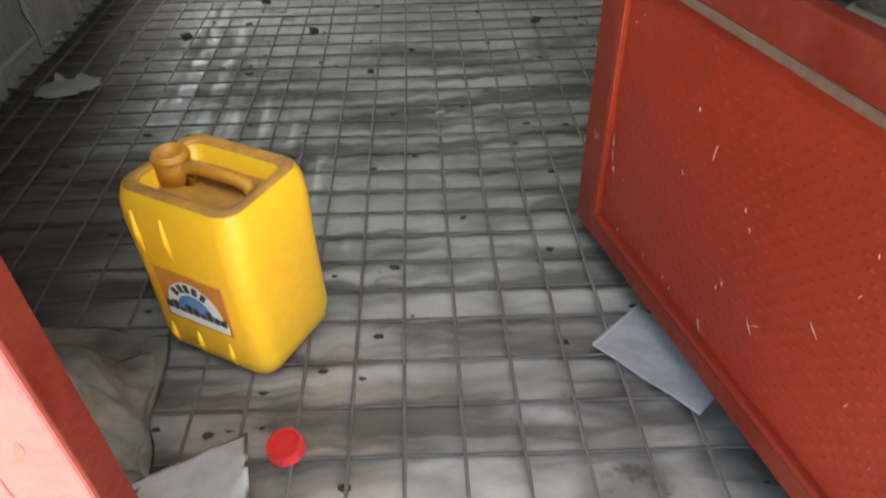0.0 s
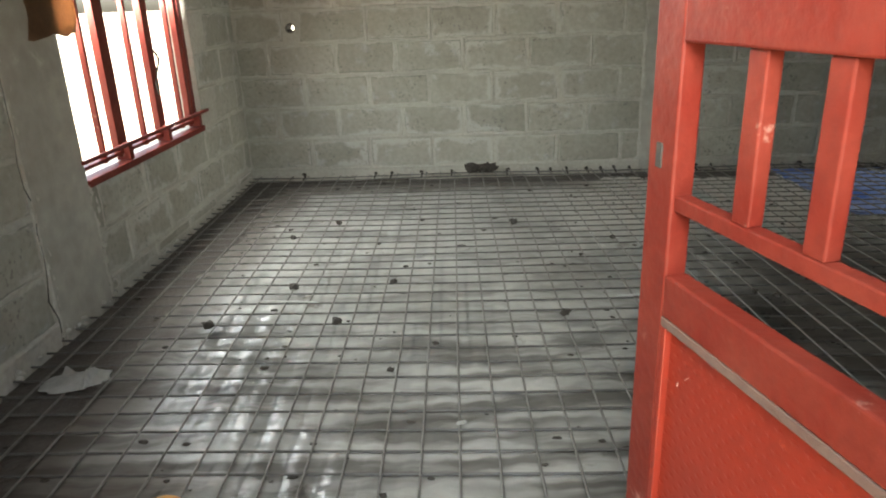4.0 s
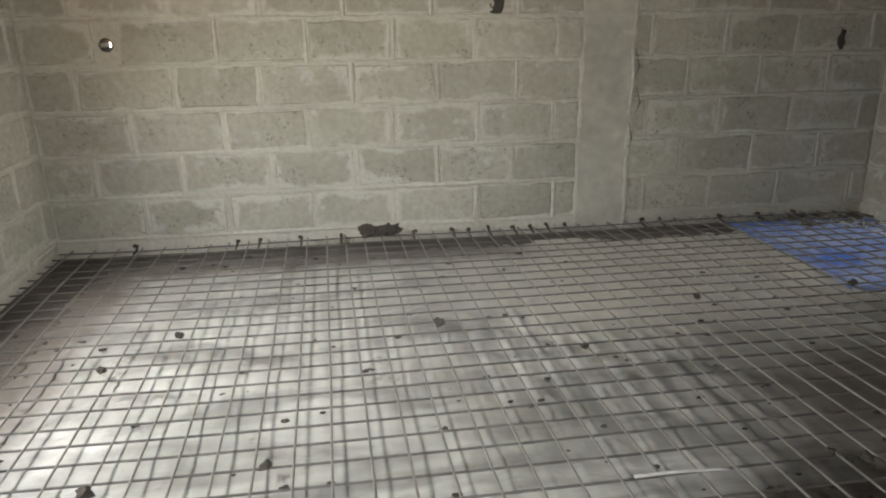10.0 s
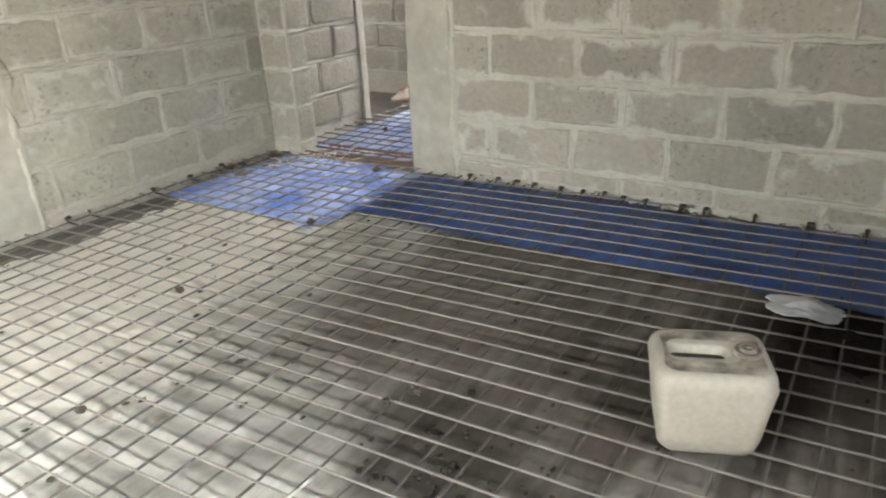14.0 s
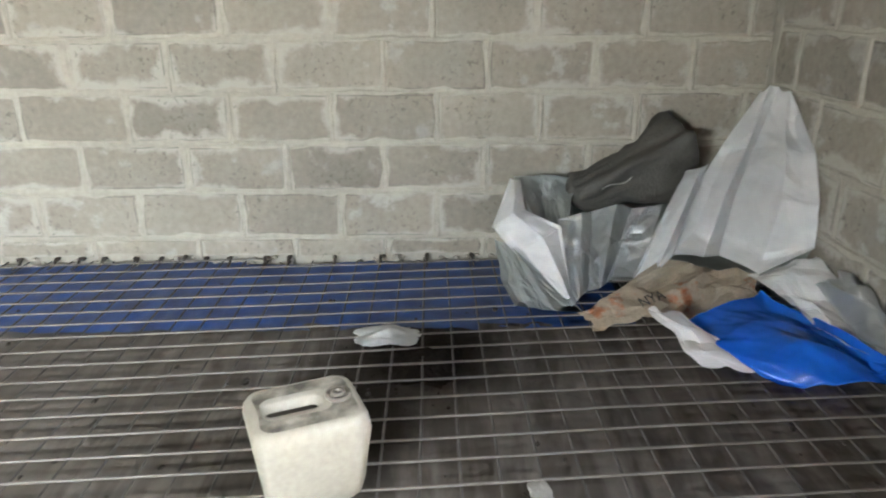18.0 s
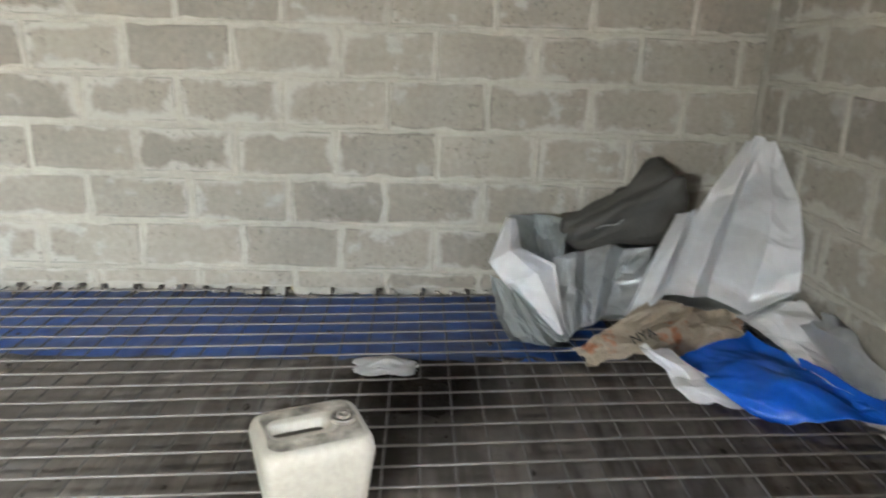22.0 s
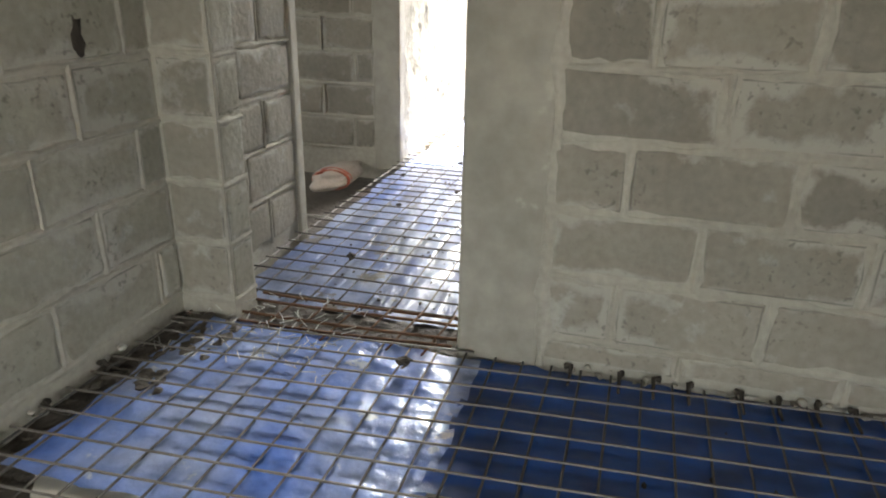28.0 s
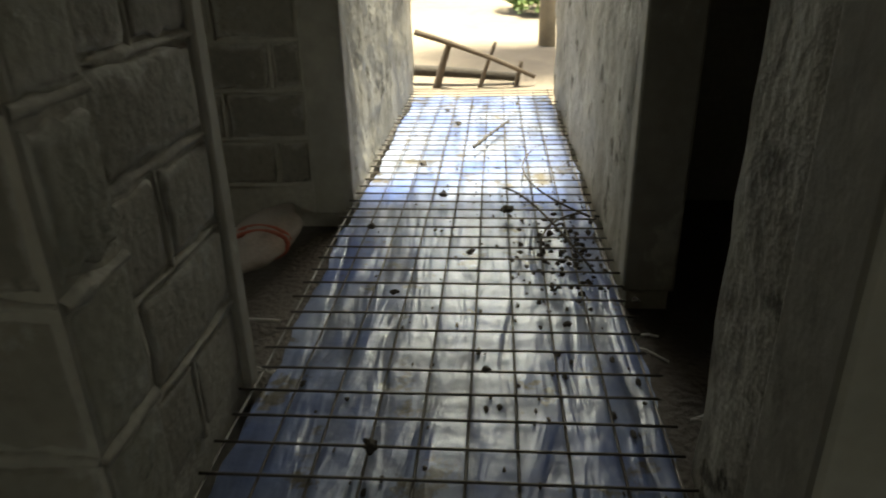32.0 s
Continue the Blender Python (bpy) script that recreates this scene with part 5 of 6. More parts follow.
def foil_sheet(u, v):
    x, y = -0.11 + 0.26 * u, -0.10 + 0.16 * v + 0.05 * u
    return (x, y, 0.014 + 0.009 * abs(fold(x, y, 51, 0.16)) + 0.02 * u * u)


fo = sheet("paper_sheet", foil_sheet, 26, 22, FOILPAPER, thick=0.002)
fo.matrix_world = pose(1.11, -4.685, 0, 0, 0, 12)
tagged(fo, "crumpled silver grey sheet of paper on the mesh", "paper")

off = thing("metal_offcut", (2.075, -4.36, 0.004), "grey sheet metal offcut lying under the open door", "metal sheet", turn=-48)
bm = bmesh.new()
add_box(bm, -0.115, 0.14, -0.09, 0.075, 0.008, 0.013, 0.001)
bmesh.ops.subdivide_edges(bm, edges=bm.edges[:], cuts=3, use_grid_fill=True)
for v in bm.verts:
    v.co.z += 0.03 * max(0, v.co.x) + 0.006 * noise.noise(v.co * 14)
part("sheet", bm, FOIL, off)
bm = bmesh.new()
add_box(bm, -0.118, -0.112, -0.09, 0.075, 0.006, 0.019, 0.001)
part("folded_edge", bm, FOIL, off, "bright folded edge")


def litter(name, place, size, turn, seed, mat, label, category):
    w, d, h = size

    def f(u, v):
        x, y = (u - 0.5) * w, (v - 0.5) * d
        e = 1 - max(abs(2 * u - 1), abs(2 * v - 1)) ** 2
        r = 1 + 0.3 * noise.noise(Vector((u * 3, v * 3, seed))) + 0.1 * noise.noise(Vector((u * 9, v * 9, seed)))
        r *= math.sqrt(1 - 0.5 * (2 * v - 1) ** 2)
        return (x * r, y * r * math.sqrt(1 - 0.5 * (2 * u - 1) ** 2), 0.006 + h * e * max(0.15, 0.55 + 0.4 * facet(x, y, seed, max(w, d) * 0.28) + 0.3 * facet(x, y, seed + 3, max(w, d) * 0.13)))
    ob = sheet(name, f, 26, 26, mat, thick=0.002)
    ob.matrix_world = pose(*place, 0, 0, turn)
    return tagged(ob, label, category)


litter("cloth_rag", (0.27, -3.0, 0.0), (0.23, 0.19, 0.11), 20, 61, LITTER, "crumpled dirty white rag on the mesh by the wall", "rag")
litter("plastic_bag", (3.95, -3.265, 0.0), (0.16, 0.33, 0.062), 4, 62, FOILPAPER, "crushed clear plastic bag on the mesh", "plastic bag")
litter("plastic_scrap", (3.10, -3.69, 0.0), (0.10, 0.08, 0.035), 4, 63, LITTER, "small crumpled plastic scrap on the mesh", "litter")
litter("plastic_scrap", (1.21, -0.64, 0.0), (0.09, 0.06, 0.03), 24, 64, LITTER, "small crumpled plastic scrap on the mesh", "litter")
litter("plastic_scrap", (1.62, -3.27, 0.0), (0.035, 0.03, 0.014), 24, 65, LITTER, "tiny pale plastic scrap on the mesh", "litter")

# sticks and straws
def stick(p, q, r, mat, label, category, bend=0.01, seed=1, name="stick"):
    p, q = Vector(p), Vector(q)
    pts = [p.lerp(q, k / 8) + Vector((0, 0, bend * math.sin(math.pi * k / 8))) + bend * 0.5 * noise.noise_vector(Vector((k, seed, 0))) for k in range(9)]
    bm = bmesh.new()
    tube_mesh(bm, pts, [r * (1 - 0.04 * k) for k in range(9)], 7)
    return tagged(part(name, bm, mat, smooth=True), label, category)


stick((2.27, -2.36, 0.014), (2.53, -2.37, 0.014), 0.005, LITTER, "thin pale stick lying on the mesh", "stick", 0.004, 3)
stick((0.74, -2.36, 0.014), (1.00, -2.38, 0.014), 0.004, LITTER, "thin pale stick lying on the mesh", "stick", 0.004, 4)
stick((8.0, -0.62, 0.02), (8.62, -0.83, 0.025), 0.011, DEBRIS, "dark wooden stick lying on the passage mesh", "stick", 0.004, 5)

# dark clods on the mesh
rng = random.Random(5)
CLODS = [(1.11, -2.56), (0.59, -2.58), (1.37, -2.95), (2.03, -2.52), (0.68, -1.50), (0.89, -1.25), (3.04, -1.22), (2.85, -2.34), (2.93, -2.38), (3.80, -1.20), (4.60, -0.98), (0.85, -2.2), (1.30, -2.15), (1.9, -1.3), (2.4, -1.6),
         (5.74, -0.72), (6.0, -0.97), (6.54, -0.65), (6.8, -0.22), (6.55, -1.0), (7.2, -0.5), (7.7, -0.35), (8.3, -0.25), (8.6, -0.5), (7.0, -0.8), (9.0, -0.4), (6.2, -0.4), (5.4, -0.45), (9.2, -0.9)]
for i, (cx, cy) in enumerate(CLODS):
    s = rng.uniform(0.011, 0.021)
    bm = bmesh.new()
    lump(bm, (0, 0, s * 0.55), (s * rng.uniform(0.8, 1.5), s, s * 0.75), i * 2.7, 0.8, 2)
    ob = part("clod", bm, DEBRIS, smooth=False)
    ob.matrix_world = pose(cx, cy, 0.004, 0, 0, rng.uniform(0, 360))
    tagged(ob, "dark clod of earth on the steel mesh", "clod", "clods on the mesh")

# heap of dark chips on the sheet in the middle of the room
bm = bmesh.new()
for i in range(150):
    a, r = rng.uniform(0, 6.28), abs(rng.gauss(0, 0.22))
    s = rng.uniform(0.003, 0.008)
    lump(bm, (2.72 + r * math.cos(a) * 1.2, -2.62 + r * math.sin(a), -0.026 + s * 0.4), (s * 1.6, s, s * 0.6), i, 0.8, 1)
tagged(part("rubble_chips", bm, DEBRIS), "scattered dark earth crumbs under the mesh", "rubble", kind="stuff")
bm = bmesh.new()
for i in range(420):
    x, y = rng.uniform(0.1, 4.7), rng.uniform(-4.8, -0.1)
    s = rng.uniform(0.003, 0.011)
    lump(bm, (x, y, -0.025), (s * 1.7, s, s * 0.6), i, 0.8, 1)
tagged(part("floor_crumbs", bm, DEBRIS), "small dark crumbs scattered over the floor sheet", "rubble", kind="stuff")
bm = bmesh.new()
for i in range(260):
    x, y = rng.uniform(5.0, 9.7), rng.gauss(-0.85, 0.25)
    y = min(-0.2, max(-1.15, y))
    s = rng.uniform(0.003, 0.008)
    lump(bm, (x, y, -0.036), (s * rng.uniform(1, 3), s, s * 0.6), i, 0.8, 1)
tagged(part("passage_crumbs", bm, DEBRIS), "mud and leaf crumbs scattered along the passage", "rubble", kind="stuff")

def earth_mound(u, v):
    a, r = u * 2 * math.pi, v
    e = 1 + 0.45 * noise.noise(Vector((math.cos(a) * 1.6, math.sin(a) * 1.6, 2))) + 0.15 * noise.noise(Vector((math.cos(a) * 5, math.sin(a) * 5, 4)))
    x, y = 0.22 * r * e * math.cos(a), 0.15 * r * e * math.sin(a)
    return (x, y, -0.050 + 0.062 * (1 - r) ** 0.9 * (1 + 0.4 * r) + 0.014 * noise.noise(Vector((x * 25, y * 25, 0))))


mound = sheet("earth_mound", earth_mound, 48, 16, DARKEARTH, thick=0.0)
mound.matrix_world = pose(3.82, -3.40, 0, 0, 0, -25)
tagged(mound, "low dark mound of earth over the mesh", "earth", kind="stuff")

bm = bmesh.new()
for i in range(70):
    a, r = rng.uniform(0, 6.28), abs(rng.gauss(0.16, 0.09))
    s = rng.uniform(0.002, 0.006)
    lump(bm, (3.80 + 1.3 * r * math.cos(a), -3.34 + 0.9 * r * math.sin(a), -0.022), (s * 1.5, s, s * 0.6), i, 0.8, 1)
tagged(part("earth_crumbs", bm, DARKEARTH), "dark crumbs strewn round the earth mound", "rubble", kind="stuff")
bm = bmesh.new()
for i in range(190):
    s = rng.uniform(0.004, 0.014)
    k, t = rng.randrange(3), rng.random()
    x, y = ((0.012 + s, -4.7 + 4.6 * t), (0.1 + 4.5 * t, -0.012 - s), (EAST - 0.012 - s, -1.45 - 2.3 * t))[k]
    lump(bm, (x, y, rng.uniform(-0.03, 0.012)), (s * 1.2, s * 1.2, s * rng.uniform(0.5, 1.1)), i, 0.9, 1)
tagged(part("mortar_droppings", bm, MORTAR, smooth=True), "rough mortar droppings along the foot of the walls", "mortar", kind="stuff")

# rubble and bar ends at the foot of the walls
bm = bmesh.new()
for i in range(9):
    lump(bm, (rng.uniform(-0.1, 0.1), rng.uniform(-0.04, 0.02), 0.02 + rng.uniform(0, 0.03)), (0.045, 0.03, 0.025), i, 0.9, 2)
rb = part("rubble", bm, DEBRIS)
rb.matrix_world = pose(1.73, -0.06, 0.0)
tagged(rb, "small dark heap of rubble at the foot of the wall", "rubble")


def stub(x, y, toward, seed):
    r2 = random.Random(seed)
    bm = bmesh.new()
    d = Vector((toward[0], toward[1], 0))
    side = Vector((-d.y, d.x, 0)) * r2.uniform(-0.02, 0.02)
    p = Vector((0, 0, -0.02))
    h = r2.uniform(0.010, 0.024)
    tube_mesh(bm, [p - d * 0.09, p - d * 0.03, p + Vector((0, 0, 0.02)), p + Vector((0, 0, h)) + side, p + Vector((0, 0, h)) + side + d * 0.012], [0.005, 0.006, 0.009, 0.011, 0.008], 7)
    ob = part("bar_end", bm, DEBRIS, smooth=True)
    ob.matrix_world = pose(x, y, 0.012)
    tagged(ob, "dark bent end of a reinforcing bar at the wall foot", "bar end", "bar ends along the walls")


yy = -1.52
i = 0
while yy > -3.7:
    stub(EAST - 0.03, yy, (1, 0), 70 + i)
    yy -= rng.choice((0.108, 0.215, 0.215, 0.16))
    i += 1
for xx in (0.42, 0.95, 1.07, 1.30, 1.52, 1.93, 2.16, 2.25, 2.37, 2.52, 2.62, 2.72, 2.83, 3.30, 3.42, 3.8, 4.05, 4.3):
    stub(xx, -0.03, (0, 1), 170 + i)
    i += 1

# ---- doorway threshold ----
def soil_f(u, v):
    x, y = 4.715 + 0.27 * u, -1.12 + 0.88 * v
    return (x, y, -0.05 + 0.022 * noise.noise(Vector((x * 14, y * 14, 0))) + 0.02 * math.sin(math.pi * u))


tagged(sheet("threshold_soil", soil_f, 14, 40, SOIL, thick=0.0), "brown soil across the inner doorway", "soil", kind="structure")
thr = thing("threshold_bars", (0, 0, 0), "rusty reinforcing bars across the inner doorway", "steel bars", kind="structure")
for j, xx in enumerate((4.74, 4.80, 4.90, 4.96)):
    bar("bar", (xx, -0.25, 0.0 + 0.006 * j), (xx + 0.02, -1.10, 0.004), RUST, thr, 900 + j, 0.006, 0.015, 0.06)
for j in range(6):
    y0 = -0.36 - 0.13 * j
    bar("tie", (4.70, y0, -0.01), (4.99, y0 - 0.05, 0.012), RUST, thr, 950 + j, 0.0045, 0.015, 0.05)
bm = bmesh.new()
for i in range(120):
    a = rng.uniform(0, 6.28)
    p = Vector((rng.uniform(4.45, 4.98), rng.uniform(-0.75, -0.1), rng.uniform(-0.02, 0.01)))
    tube_mesh(bm, [p, p + Vector((0.05 * math.cos(a), 0.05 * math.sin(a), 0.006))], 0.0016, 4)
tagged(part("straw", bm, LITTER), "dry straw and twigs scattered by the inner doorway", "straw", kind="stuff")
bm = bmesh.new()
for i in range(70):
    s = rng.uniform(0.008, 0.03)
    lump(bm, (rng.uniform(4.2, 4.75), rng.uniform(-0.3, -0.03), -0.02), (s * 1.5, s, s * 0.5), i, 0.8, 1)
tagged(part("corner_soil", bm, SOIL), "loose brown earth in the corner by the doorway", "rubble", kind="stuff")

# ---- passage things ----
psack = sack_body((6.82, 0.25, -0.10), (0.33, 0.13, 0.052), 4, 8, PINKSACK, "sack", "full pale sack with red print lying in the side room", "sack", 0.35)
for j, xs in enumerate((-0.13, -0.06)):
    bm = bmesh.new()
    tube_mesh(bm, [(xs + 0.035 * math.sin(a * 0.3 + j), 0.122 * math.cos(a * 0.3), 0.050 * math.sin(a * 0.3)) for a in range(22)], 0.011, 6)
    part("stripe", bm, SACKPRINT, psack, "faded red printed stripe", smooth=True)
for j, (p, q, r) in enumerate((((6.35, -1.10, 0.02), (7.25, -0.78, 0.03), (7.0, -0.9, 0.1)), ((6.9, -1.15, 0.02), (7.9, -0.95, 0.03), (7.3, -0.75, 0.06)), ((6.5, -0.92, 0.02), (6.95, -1.12, 0.02), (6.7, -0.9, 0.08)))):
    p, q, r = Vector(p), Vector(q), Vector(r)
    bm = bmesh.new()
    tube_mesh(bm, [p.lerp(r, k / 10).lerp(r.lerp(q, k / 10), k / 10) for k in range(11)], 0.005, 6)
    tagged(part("wire", bm, DEBRIS, smooth=True), "bent dark wire lying on the passage mesh", "wire", "loose wires")

r6 = random.Random(31)
for j in range(9):
    px, py, a = (r6.uniform(5.8, 6.6), r6.uniform(-0.08, 0.16), r6.uniform(-0.5, 0.5)) if j < 5 else (r6.uniform(5.6, 6.2), r6.uniform(-1.34, -1.20), r6.uniform(-0.6, 0.6))
    ln = r6.uniform(0.10, 0.22)
    stick((px, py, -0.13), (px + ln * math.sin(a), py + ln * math.cos(a) * (1 if j < 5 else -0.6), -0.12), 0.006, LITTER, "pale dry stick lying on the soil beside the passage", "stick", 0.006, 60 + j)
bm = bmesh.new()
for i in range(130):
    s6 = r6.uniform(0.005, 0.016)
    lump(bm, (r6.gauss(6.62, 0.22), min(-0.72, r6.gauss(-1.0, 0.09)), r6.uniform(-0.02, 0.012)), (s6 * r6.uniform(0.8, 2.2), s6, s6 * 0.4), i, 0.8, 1)
tagged(part("leaf_litter", bm, DARKEARTH), "dark dead leaves caught in the passage mesh", "leaves", kind="stuff")

# ---- outside, beyond the passage ----
def ground_rise(u, v):
    x, y = 9.95 + 12 * u, -8 + 16 * v
    return (x, y, -0.22 + 0.03 * noise.noise(Vector((x, y, 0))) + 0.10 * min(1, u * 6) + 0.9 * u * u)


tagged(sheet("ground_bank", ground_rise, 40, 40, GROUND, thick=0.0), "pale sandy yard rising from the passage", "ground", kind="structure")
stick((10.82, 0.02, 0.34), (10.82, -1.12, -0.08), 0.030, WOOD, "long weathered wooden pole leaning over sticks outside", "pole", 0.02, 11, "pole")
for j, (p, q, r) in enumerate((((10.84, -0.16, -0.22), (10.87, -0.31, 0.26), 0.042), ((10.84, -0.58, -0.22), (10.87, -0.74, 0.24), 0.024), ((10.84, -0.93, -0.22), (10.87, -0.99, 0.06), 0.028))):
    stick(p, q, r, WOOD, "short weathered wooden prop outside", "pole", 0.01, 21 + j, "pole")
# shadow below the pole, put in as a dark round bar
stick((10.95, 0.25, -0.02), (10.95, -0.95, -0.11), 0.06, DEBRIS, "dark bar standing in for the shadow under the pole", "log", 0.01, 31, "log")


def bush(place, size, count, seed):
    b = thing("bush", place, "leafy green bush in bright daylight", "bush", "bushes in the yard")
    r3 = random.Random(seed)
    bm = bmesh.new()
    for k in range(7):
        a = r3.uniform(0, 6.28)
        tip = Vector((math.cos(a) * size[0] * 0.6, math.sin(a) * size[1] * 0.6, size[2] * r3.uniform(0.6, 0.9)))
        tube_mesh(bm, [(0, 0, 0), tip * 0.5 + Vector((0, 0, 0.1)), tip], [0.03, 0.02, 0.008], 5)
    part("stems", bm, BARK, b)
    verts, faces = [], []
    for k in range(count):
        a, e, r = r3.uniform(0, 6.28), r3.uniform(-0.4, 1.4), r3.uniform(0.45, 1.0) ** 0.6
        r *= 0.75 + 0.45 * noise.noise(Vector((math.cos(a) * 1.5, math.sin(a) * 1.5, e + seed)))
        c = Vector((math.cos(a) * math.cos(e) * size[0] * r, math.sin(a) * math.cos(e) * size[1] * r, size[2] * (0.45 + 0.5 * math.sin(e) * r)))
        d = Vector((r3.uniform(-1, 1), r3.uniform(-1, 1), r3.uniform(-0.4, 1))).normalized()
        w = d.orthogonal().normalized()
        s = r3.uniform(0.03, 0.06)
        n0 = len(verts)
        verts += [tuple(c - d * s), tuple(c + w * s * 0.45), tuple(c + d * s), tuple(c - w * s * 0.45)]
        faces.append((n0, n0 + 1, n0 + 2, n0 + 3))
    me = bpy.data.meshes.new("leaves")
    me.from_pydata(verts, [], faces)
    me.materials.append(LEAF)
    lv = new("leaves", me)
    lv.parent = b
    tagged(lv, kind="stuff")
    return b


for j, (p, s, c) in enumerate((((15.6, -1.75, -0.25), (1.0, 1.1, 1.30), 7500), ((16.4, 1.5, 0.0), (1.0, 0.9, 0.9), 4200), ((17.2, -3.6, 0.1), (1.8, 2.0, 1.6), 5200), ((18.0, 1.6, 0.2), (1.6, 1.8, 1.5), 4200), ((19.0, -0.9, 0.3), (1.8, 2.2, 2.4), 5200))):
    bush(p, s, c, 40 + j)
tree = thing("tree", (12.9, -1.37, -0.05), "pale slender tree trunk with a leafy crown", "tree")
bm = bmesh.new()
tube_mesh(bm, [(0, 0, -0.1), (0.02, 0.02, 1.0), (-0.03, 0.05, 3.2), (0.05, 0.0, 6.0)], [0.11, 0.09, 0.075, 0.05], 9)
part("trunk", bm, BARK, tree, smooth=True)
for k in range(6):
    a = k * 1.05
    bm = bmesh.new()
    tube_mesh(bm, [(0, 0, 4.6 + 0.2 * k), (0.5 * math.cos(a), 0.5 * math.sin(a), 5.3 + 0.2 * k), (1.1 * math.cos(a), 1.1 * math.sin(a), 5.7 + 0.25 * k)], [0.045, 0.03, 0.012], 6)
    part("limb", bm, BARK, tree, smooth=True)
verts, faces = [], []
r3 = random.Random(77)
for k in range(5000):
    a, e, r = r3.uniform(0, 6.28), r3.uniform(-1.2, 1.5), r3.uniform(0.3, 1.0) ** 0.5
    r *= 0.75 + 0.5 * noise.noise(Vector((math.cos(a) * 1.5, math.sin(a) * 1.5, e)))
    c = Vector((math.cos(a) * math.cos(e) * 1.6 * r, math.sin(a) * math.cos(e) * 1.6 * r, 6.4 + 1.2 * math.sin(e) * r))
    d = Vector((r3.uniform(-1, 1), r3.uniform(-1, 1), r3.uniform(-0.6, 0.6))).normalized()
    w, s, n0 = d.orthogonal().normalized(), r3.uniform(0.05, 0.09), len(verts)
    verts += [tuple(c - d * s), tuple(c + w * s * 0.45), tuple(c + d * s), tuple(c - w * s * 0.45)]
    faces.append((n0, n0 + 1, n0 + 2, n0 + 3))
me = bpy.data.meshes.new("crown")
me.from_pydata(verts, [], faces)
me.materials.append(LEAF)
crown = new("crown", me)
crown.parent = tree
tagged(crown, kind="stuff")

# ---- outside the window ----
yard = core("boundary_wall", "y", -6.5, -0.2, -14, 9, -0.36, 1.0, [], PLASTER, "low pale boundary wall across the yard")
for j, (yy, w) in enumerate(((-4.0, 3.0), (1.5, 4.0))):
    shed = thing("shed", (-11.0, yy, -0.36), "pale low shed beyond the yard wall", "shed")
    box("wall", -1.5, 1.5, -w / 2, w / 2, 0, 2.2, PLASTER, shed)
    box("roof", -1.8, 1.8, -w / 2 - 0.2, w / 2 + 0.2, 2.2, 2.3, FOIL, shed)
    box("door", 1.5, 1.53, -0.4, 0.4, 0, 1.9, WOOD, shed)

# ---- holes and pipes in the walls ----
def pipe(x, z, r, depth, label):
    bm = bmesh.new()
    ring(bm, 0, 0, 0, depth, r, r, r * 0.82, 18)
    ob = part("conduit_pipe", bm, DEBRIS, smooth=False)
    ob.matrix_world = Matrix.Translation((x, -0.006, z)) @ pose(0, 0, 0, -90, 0, 0)
    tagged(ob, label, "pipe")


pipe(0.414, 1.06, 0.034, 0.155, "dark conduit pipe through the block wall")
pipe(2.41, 1.245, 0.040, 0.155, "dark conduit pipe through the block wall")
for cx, cz, sx, sz in ((4.46, 1.04, 0.036, 0.075), (2.41, 1.245, 0.045, 0.058)):
    bm = bmesh.new()
    lump(bm, (0, 0, 0), (sx, 0.012, sz), cx, 0.7, 2)
    ob = part("wall_hole", bm, DEBRIS, smooth=True)
    ob.matrix_world = pose(cx, 0.0, cz)
    tagged(ob, "dark broken hole in the mortar of the wall", "hole")
bm = bmesh.new()
for k in range(3):
    p = Vector((3.2 + 0.02 * math.sin(k * 2), -0.014, 1.0 - 0.2 * k))
    tube_mesh(bm, [p, p + Vector((0.03, 0, -0.1)), p + Vector((0.005, 0, -0.16))], [0.001, 0.003, 0.001], 5)
tagged(part("wall_crack", bm, DEBRIS), "dark crack beside the plastered column", "crack", kind="structure")

for yc, seed, top in ((-2.63, 1, 1.25), (-2.235, 2, 0.46)):
    pts = [Vector((0.012 + 0.004 * noise.noise(Vector((k, seed, 0))), yc + 0.05 * noise.noise(Vector((k * 0.55, seed, 3))), top - (top + 0.02) / 14 * k)) for k in range(15)]
    bm = bmesh.new()
    tube_mesh(bm, pts, [0.001 + 0.003 * abs(noise.noise(Vector((k * 0.8, seed, 7)))) for k in range(15)], 5)
    tagged(part("wall_crack", bm, DEBRIS), "dark ragged crack beside the plastered column by the window", "crack", kind="structure")
    bm = bmesh.new()
    for k in range(26):
        s = 0.012 + 0.02 * abs(noise.noise(Vector((k * 1.3, seed, 9))))
        lump(bm, (0.006, yc + 0.03 + 0.05 * noise.noise(Vector((k * 0.9, seed, 5))), top + 0.04 - (top + 0.06) / 25 * k), (0.010, s, s * 1.6), k + seed, 0.8, 2)
    tagged(part("mortar_ridge", bm, MORTAR, smooth=True), "lumpy ridge of mortar squeezed out beside the column", "mortar", kind="structure")

# ---- broken mortar on the south wall ----
r7 = random.Random(17)
bm = bmesh.new()
for i in range(90):
    s7 = r7.uniform(0.012, 0.034)
    lump(bm, (r7.uniform(3.06, 3.36), SOUTH + 0.010, r7.uniform(0.27, 0.56)), (s7 * 1.6, 0.009, s7 * 1.2), i, 0.7, 2)
tagged(part("mortar_patch", bm, MORTAR, smooth=True), "broken lumpy patch of mortar across the column", "mortar", kind="structure")
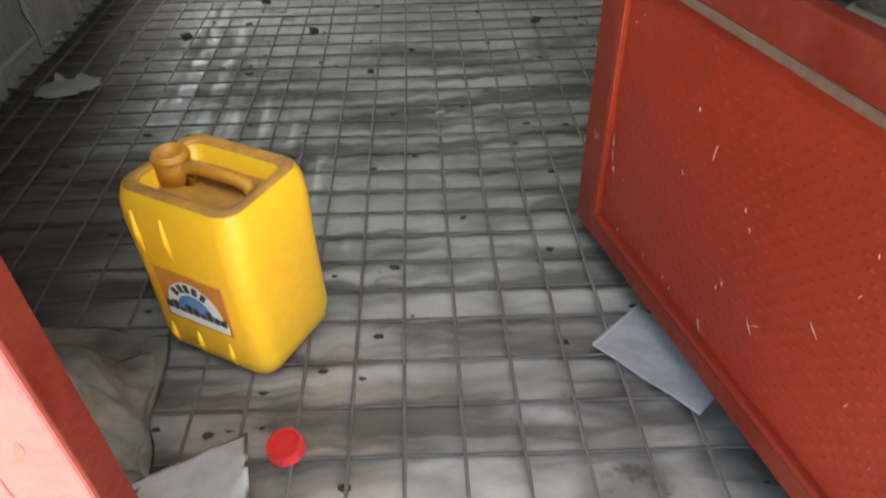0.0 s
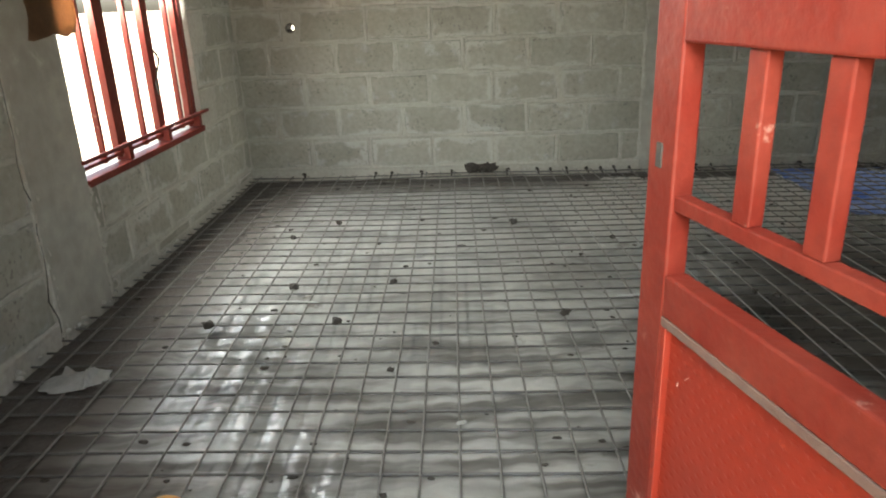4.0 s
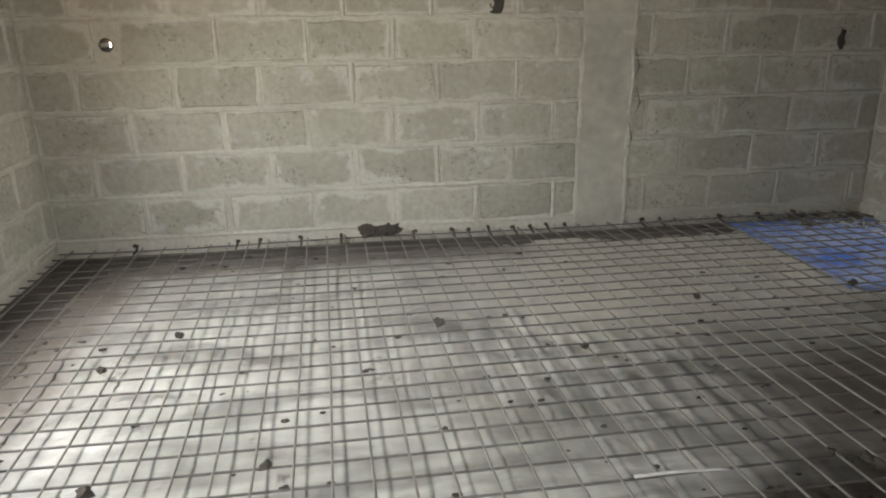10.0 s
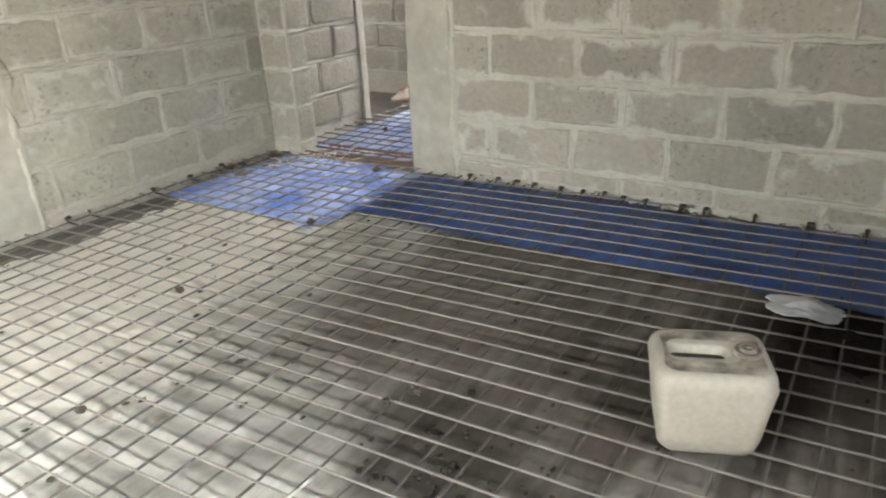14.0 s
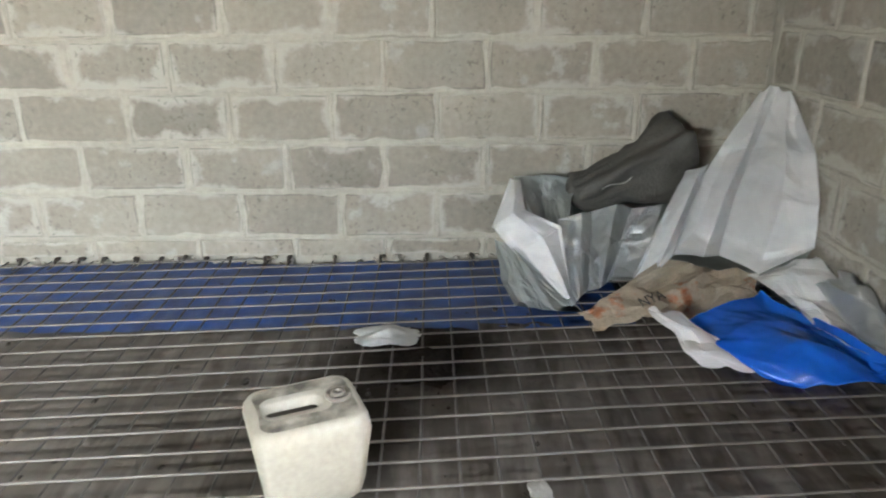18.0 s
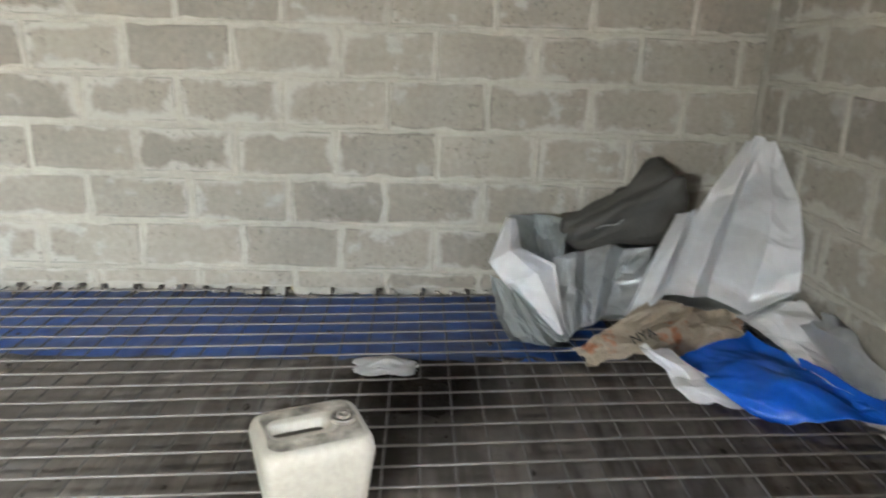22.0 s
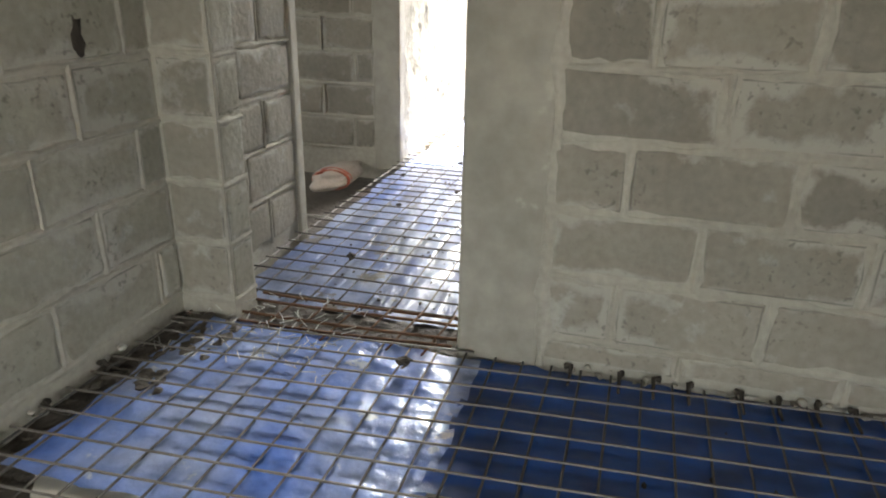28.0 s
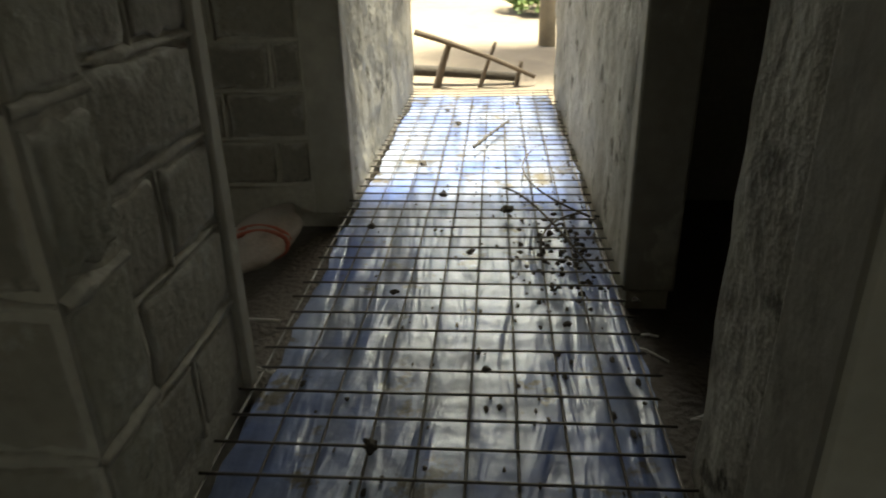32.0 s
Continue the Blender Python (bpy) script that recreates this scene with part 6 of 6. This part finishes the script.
for cx, cz, sx, sz in ((3.29, 0.33, 0.045, 0.012), (3.17, 0.485, 0.030, 0.012), (3.20, 0.465, 0.022, 0.009), (3.12, 0.50, 0.016, 0.010)):
    bm = bmesh.new()
    lump(bm, (0, 0, 0), (sx, 0.012, sz), cx * 7, 0.9, 2)
    ob = part("wall_hole", bm, DEBRIS, smooth=True)
    ob.matrix_world = pose(cx, SOUTH + 0.026, cz)
    tagged(ob, "dark gap in the broken mortar of the wall", "hole")


def footing(u, v):
    x = 2.36 + 2.38 * u
    top = 0.16 + 0.05 * noise.noise(Vector((x * 3, 0, 3))) + 0.03 * noise.noise(Vector((x * 13, 0, 5)))
    z = -0.05 + (top + 0.05) * min(1.0, v * 1.12)
    k = 0.020 + 0.008 * noise.noise(Vector((x * 5, z * 6, 1))) + 0.005 * noise.noise(Vector((x * 19, z * 17, 2)))
    return (x, SOUTH + (k if v < 0.9 else k * (1 - v) * 10 + 0.001), z)


tagged(sheet("wall_footing", footing, 120, 14, PLASTER, thick=0.0), "smeared mortar footing along the foot of the wall", "mortar", kind="structure")


def column_edge(name, axis, face, out, a, wide, seed, label):
    """A ragged ridge of mortar along the upright edge of a plastered column."""
    verts, faces = [], []
    pts = [Vector((a, face, z * 0.025)) if axis == "x" else Vector((face, a, z * 0.025)) for z in range(-2, 72)]
    side, away = (Vector((1, 0, 0)), Vector((0, out, 0))) if axis == "x" else (Vector((0, 1, 0)), Vector((out, 0, 0)))
    bead(verts, faces, [p + side * (0.02 * noise.noise(p * 4 + Vector((seed, 0, 0)))) for p in pts], side, away * 1.5, seed, wide)
    me = bpy.data.meshes.new(name)
    me.from_pydata(verts, [], faces)
    me.materials.append(MORTAR)
    for f in me.polygons:
        f.use_smooth = True
    tagged(new(name, me), label, "mortar", kind="structure")


for a, seed in ((2.90, 3), (3.19, 4)):
    column_edge("mortar_ridge", "x", -0.002, -1, a, 0.030, seed, "ragged mortar ridge beside the plastered column")
for a, seed in ((3.07, 5), (3.33, 6)):
    column_edge("mortar_ridge", "x", SOUTH + 0.002, 1, a, 0.034, seed, "ragged mortar ridge beside the rough column")
column_edge("mortar_ridge", "y", EAST - 0.002, -1, DOOR_S - 0.28, 0.030, 8, "ragged mortar ridge beside the plastered column")

# ---- rough plaster in the passage ----
def rough_face(name, x0, x1, face, out, seed, label):
    """A lumpy coat of old plaster on a passage wall."""
    def f(u, v):
        x, z = x0 + (x1 - x0) * u, -0.06 + (TOP + 0.05) * v
        k = 0.016 + 0.020 * noise.noise(Vector((x * 2.2, z * 1.3, seed))) + 0.010 * noise.noise(Vector((x * 7, z * 4, seed))) + 0.006 * noise.noise(Vector((x * 22, z * 9, seed)))
        return (x, face + out * max(0.003, k), z)
    return tagged(sheet(name, f, int((x1 - x0) / 0.045), 60, ROUGHCAST, thick=0.0), label, "wall plaster", kind="structure")


rough_face("wall_plaster", 7.27, HALL_END, HALL_N, -1, 3, "rough weathered plaster on the passage wall")
rough_face("wall_plaster", BACK + 0.02, 5.42, HALL_S, 1, 7, "rough dark stained plaster on the passage wall")
rough_face("wall_plaster", 6.50, HALL_END, HALL_S, 1, 5, "rough weathered plaster on the passage wall")

# ---- blocks of the walls ----
lay_blocks(wall_north, "x", 0.0, -1, 0.0, 2.90, 0.272, 0.2275, TOP, 1.158, 0.455, clear_of((0.36, 0.46, 1.03, 1.09)), 1, meshes=PALE_MESHES)
short = new("block", PALE_MESHES[2])
short.parent = wall_north
short.matrix_basis = Matrix.LocRotScale((0.185, 0.0, 1.068), None, (0.34, -0.009, 0.205))
lay_blocks(wall_east, "x", DOOR_N, -1, EAST, BACK, 0.272, 0.2275, TOP, 9.0, 2.0, clear_of(), 14, 0.007, PALE_MESHES)
lay_blocks(wall_north, "x", 0.0, -1, 3.19, EAST, 0.272, 0.2275, TOP, 3.516, 0.452, clear_of(), 2, meshes=PALE_MESHES)
lay_blocks(wall_east, "y", EAST, -1, SOUTH, DOOR_S - 0.27, 0.320, 0.2215, TOP, -2.772, 0.449, clear_of(), 3)
lay_blocks(wall_east, "y", EAST, -1, DOOR_N, 0.0, 0.272, 0.2295, TOP, 5.0, 2.0, clear_of(), 4)
lay_blocks(wall_west, "y", 0.0, 1, -2.22, 0.0, 0.29, 0.226, TOP, -0.35, 0.45, clear_of(WINDOW), 5, meshes=PALE_MESHES)
lay_blocks(wall_west, "y", 0.0, 1, SOUTH, -2.62, 0.27, 0.226, TOP, -2.9, 0.45, clear_of(), 6, meshes=PALE_MESHES)
lay_blocks(wall_south, "x", SOUTH, 1, 2.31, 3.07, 0.305, 0.240, TOP, 2.9, 0.45, clear_of(DOORWAY), 7)
lay_blocks(wall_south, "x", SOUTH, 1, 3.33, EAST, 0.305, 0.240, TOP, 4.1, 0.45, clear_of(), 8)
lay_blocks(wall_side_room, "y", 7.2, -1, 0.12, 1.5, 0.28, 0.225, TOP, 0.5, 0.45, clear_of(), 21)
lay_blocks(wall_hall_north, "x", HALL_N, -1, BACK, 5.66, 0.26, 0.225, TOP, 5.2, 0.42, clear_of(), 9, 0.014)
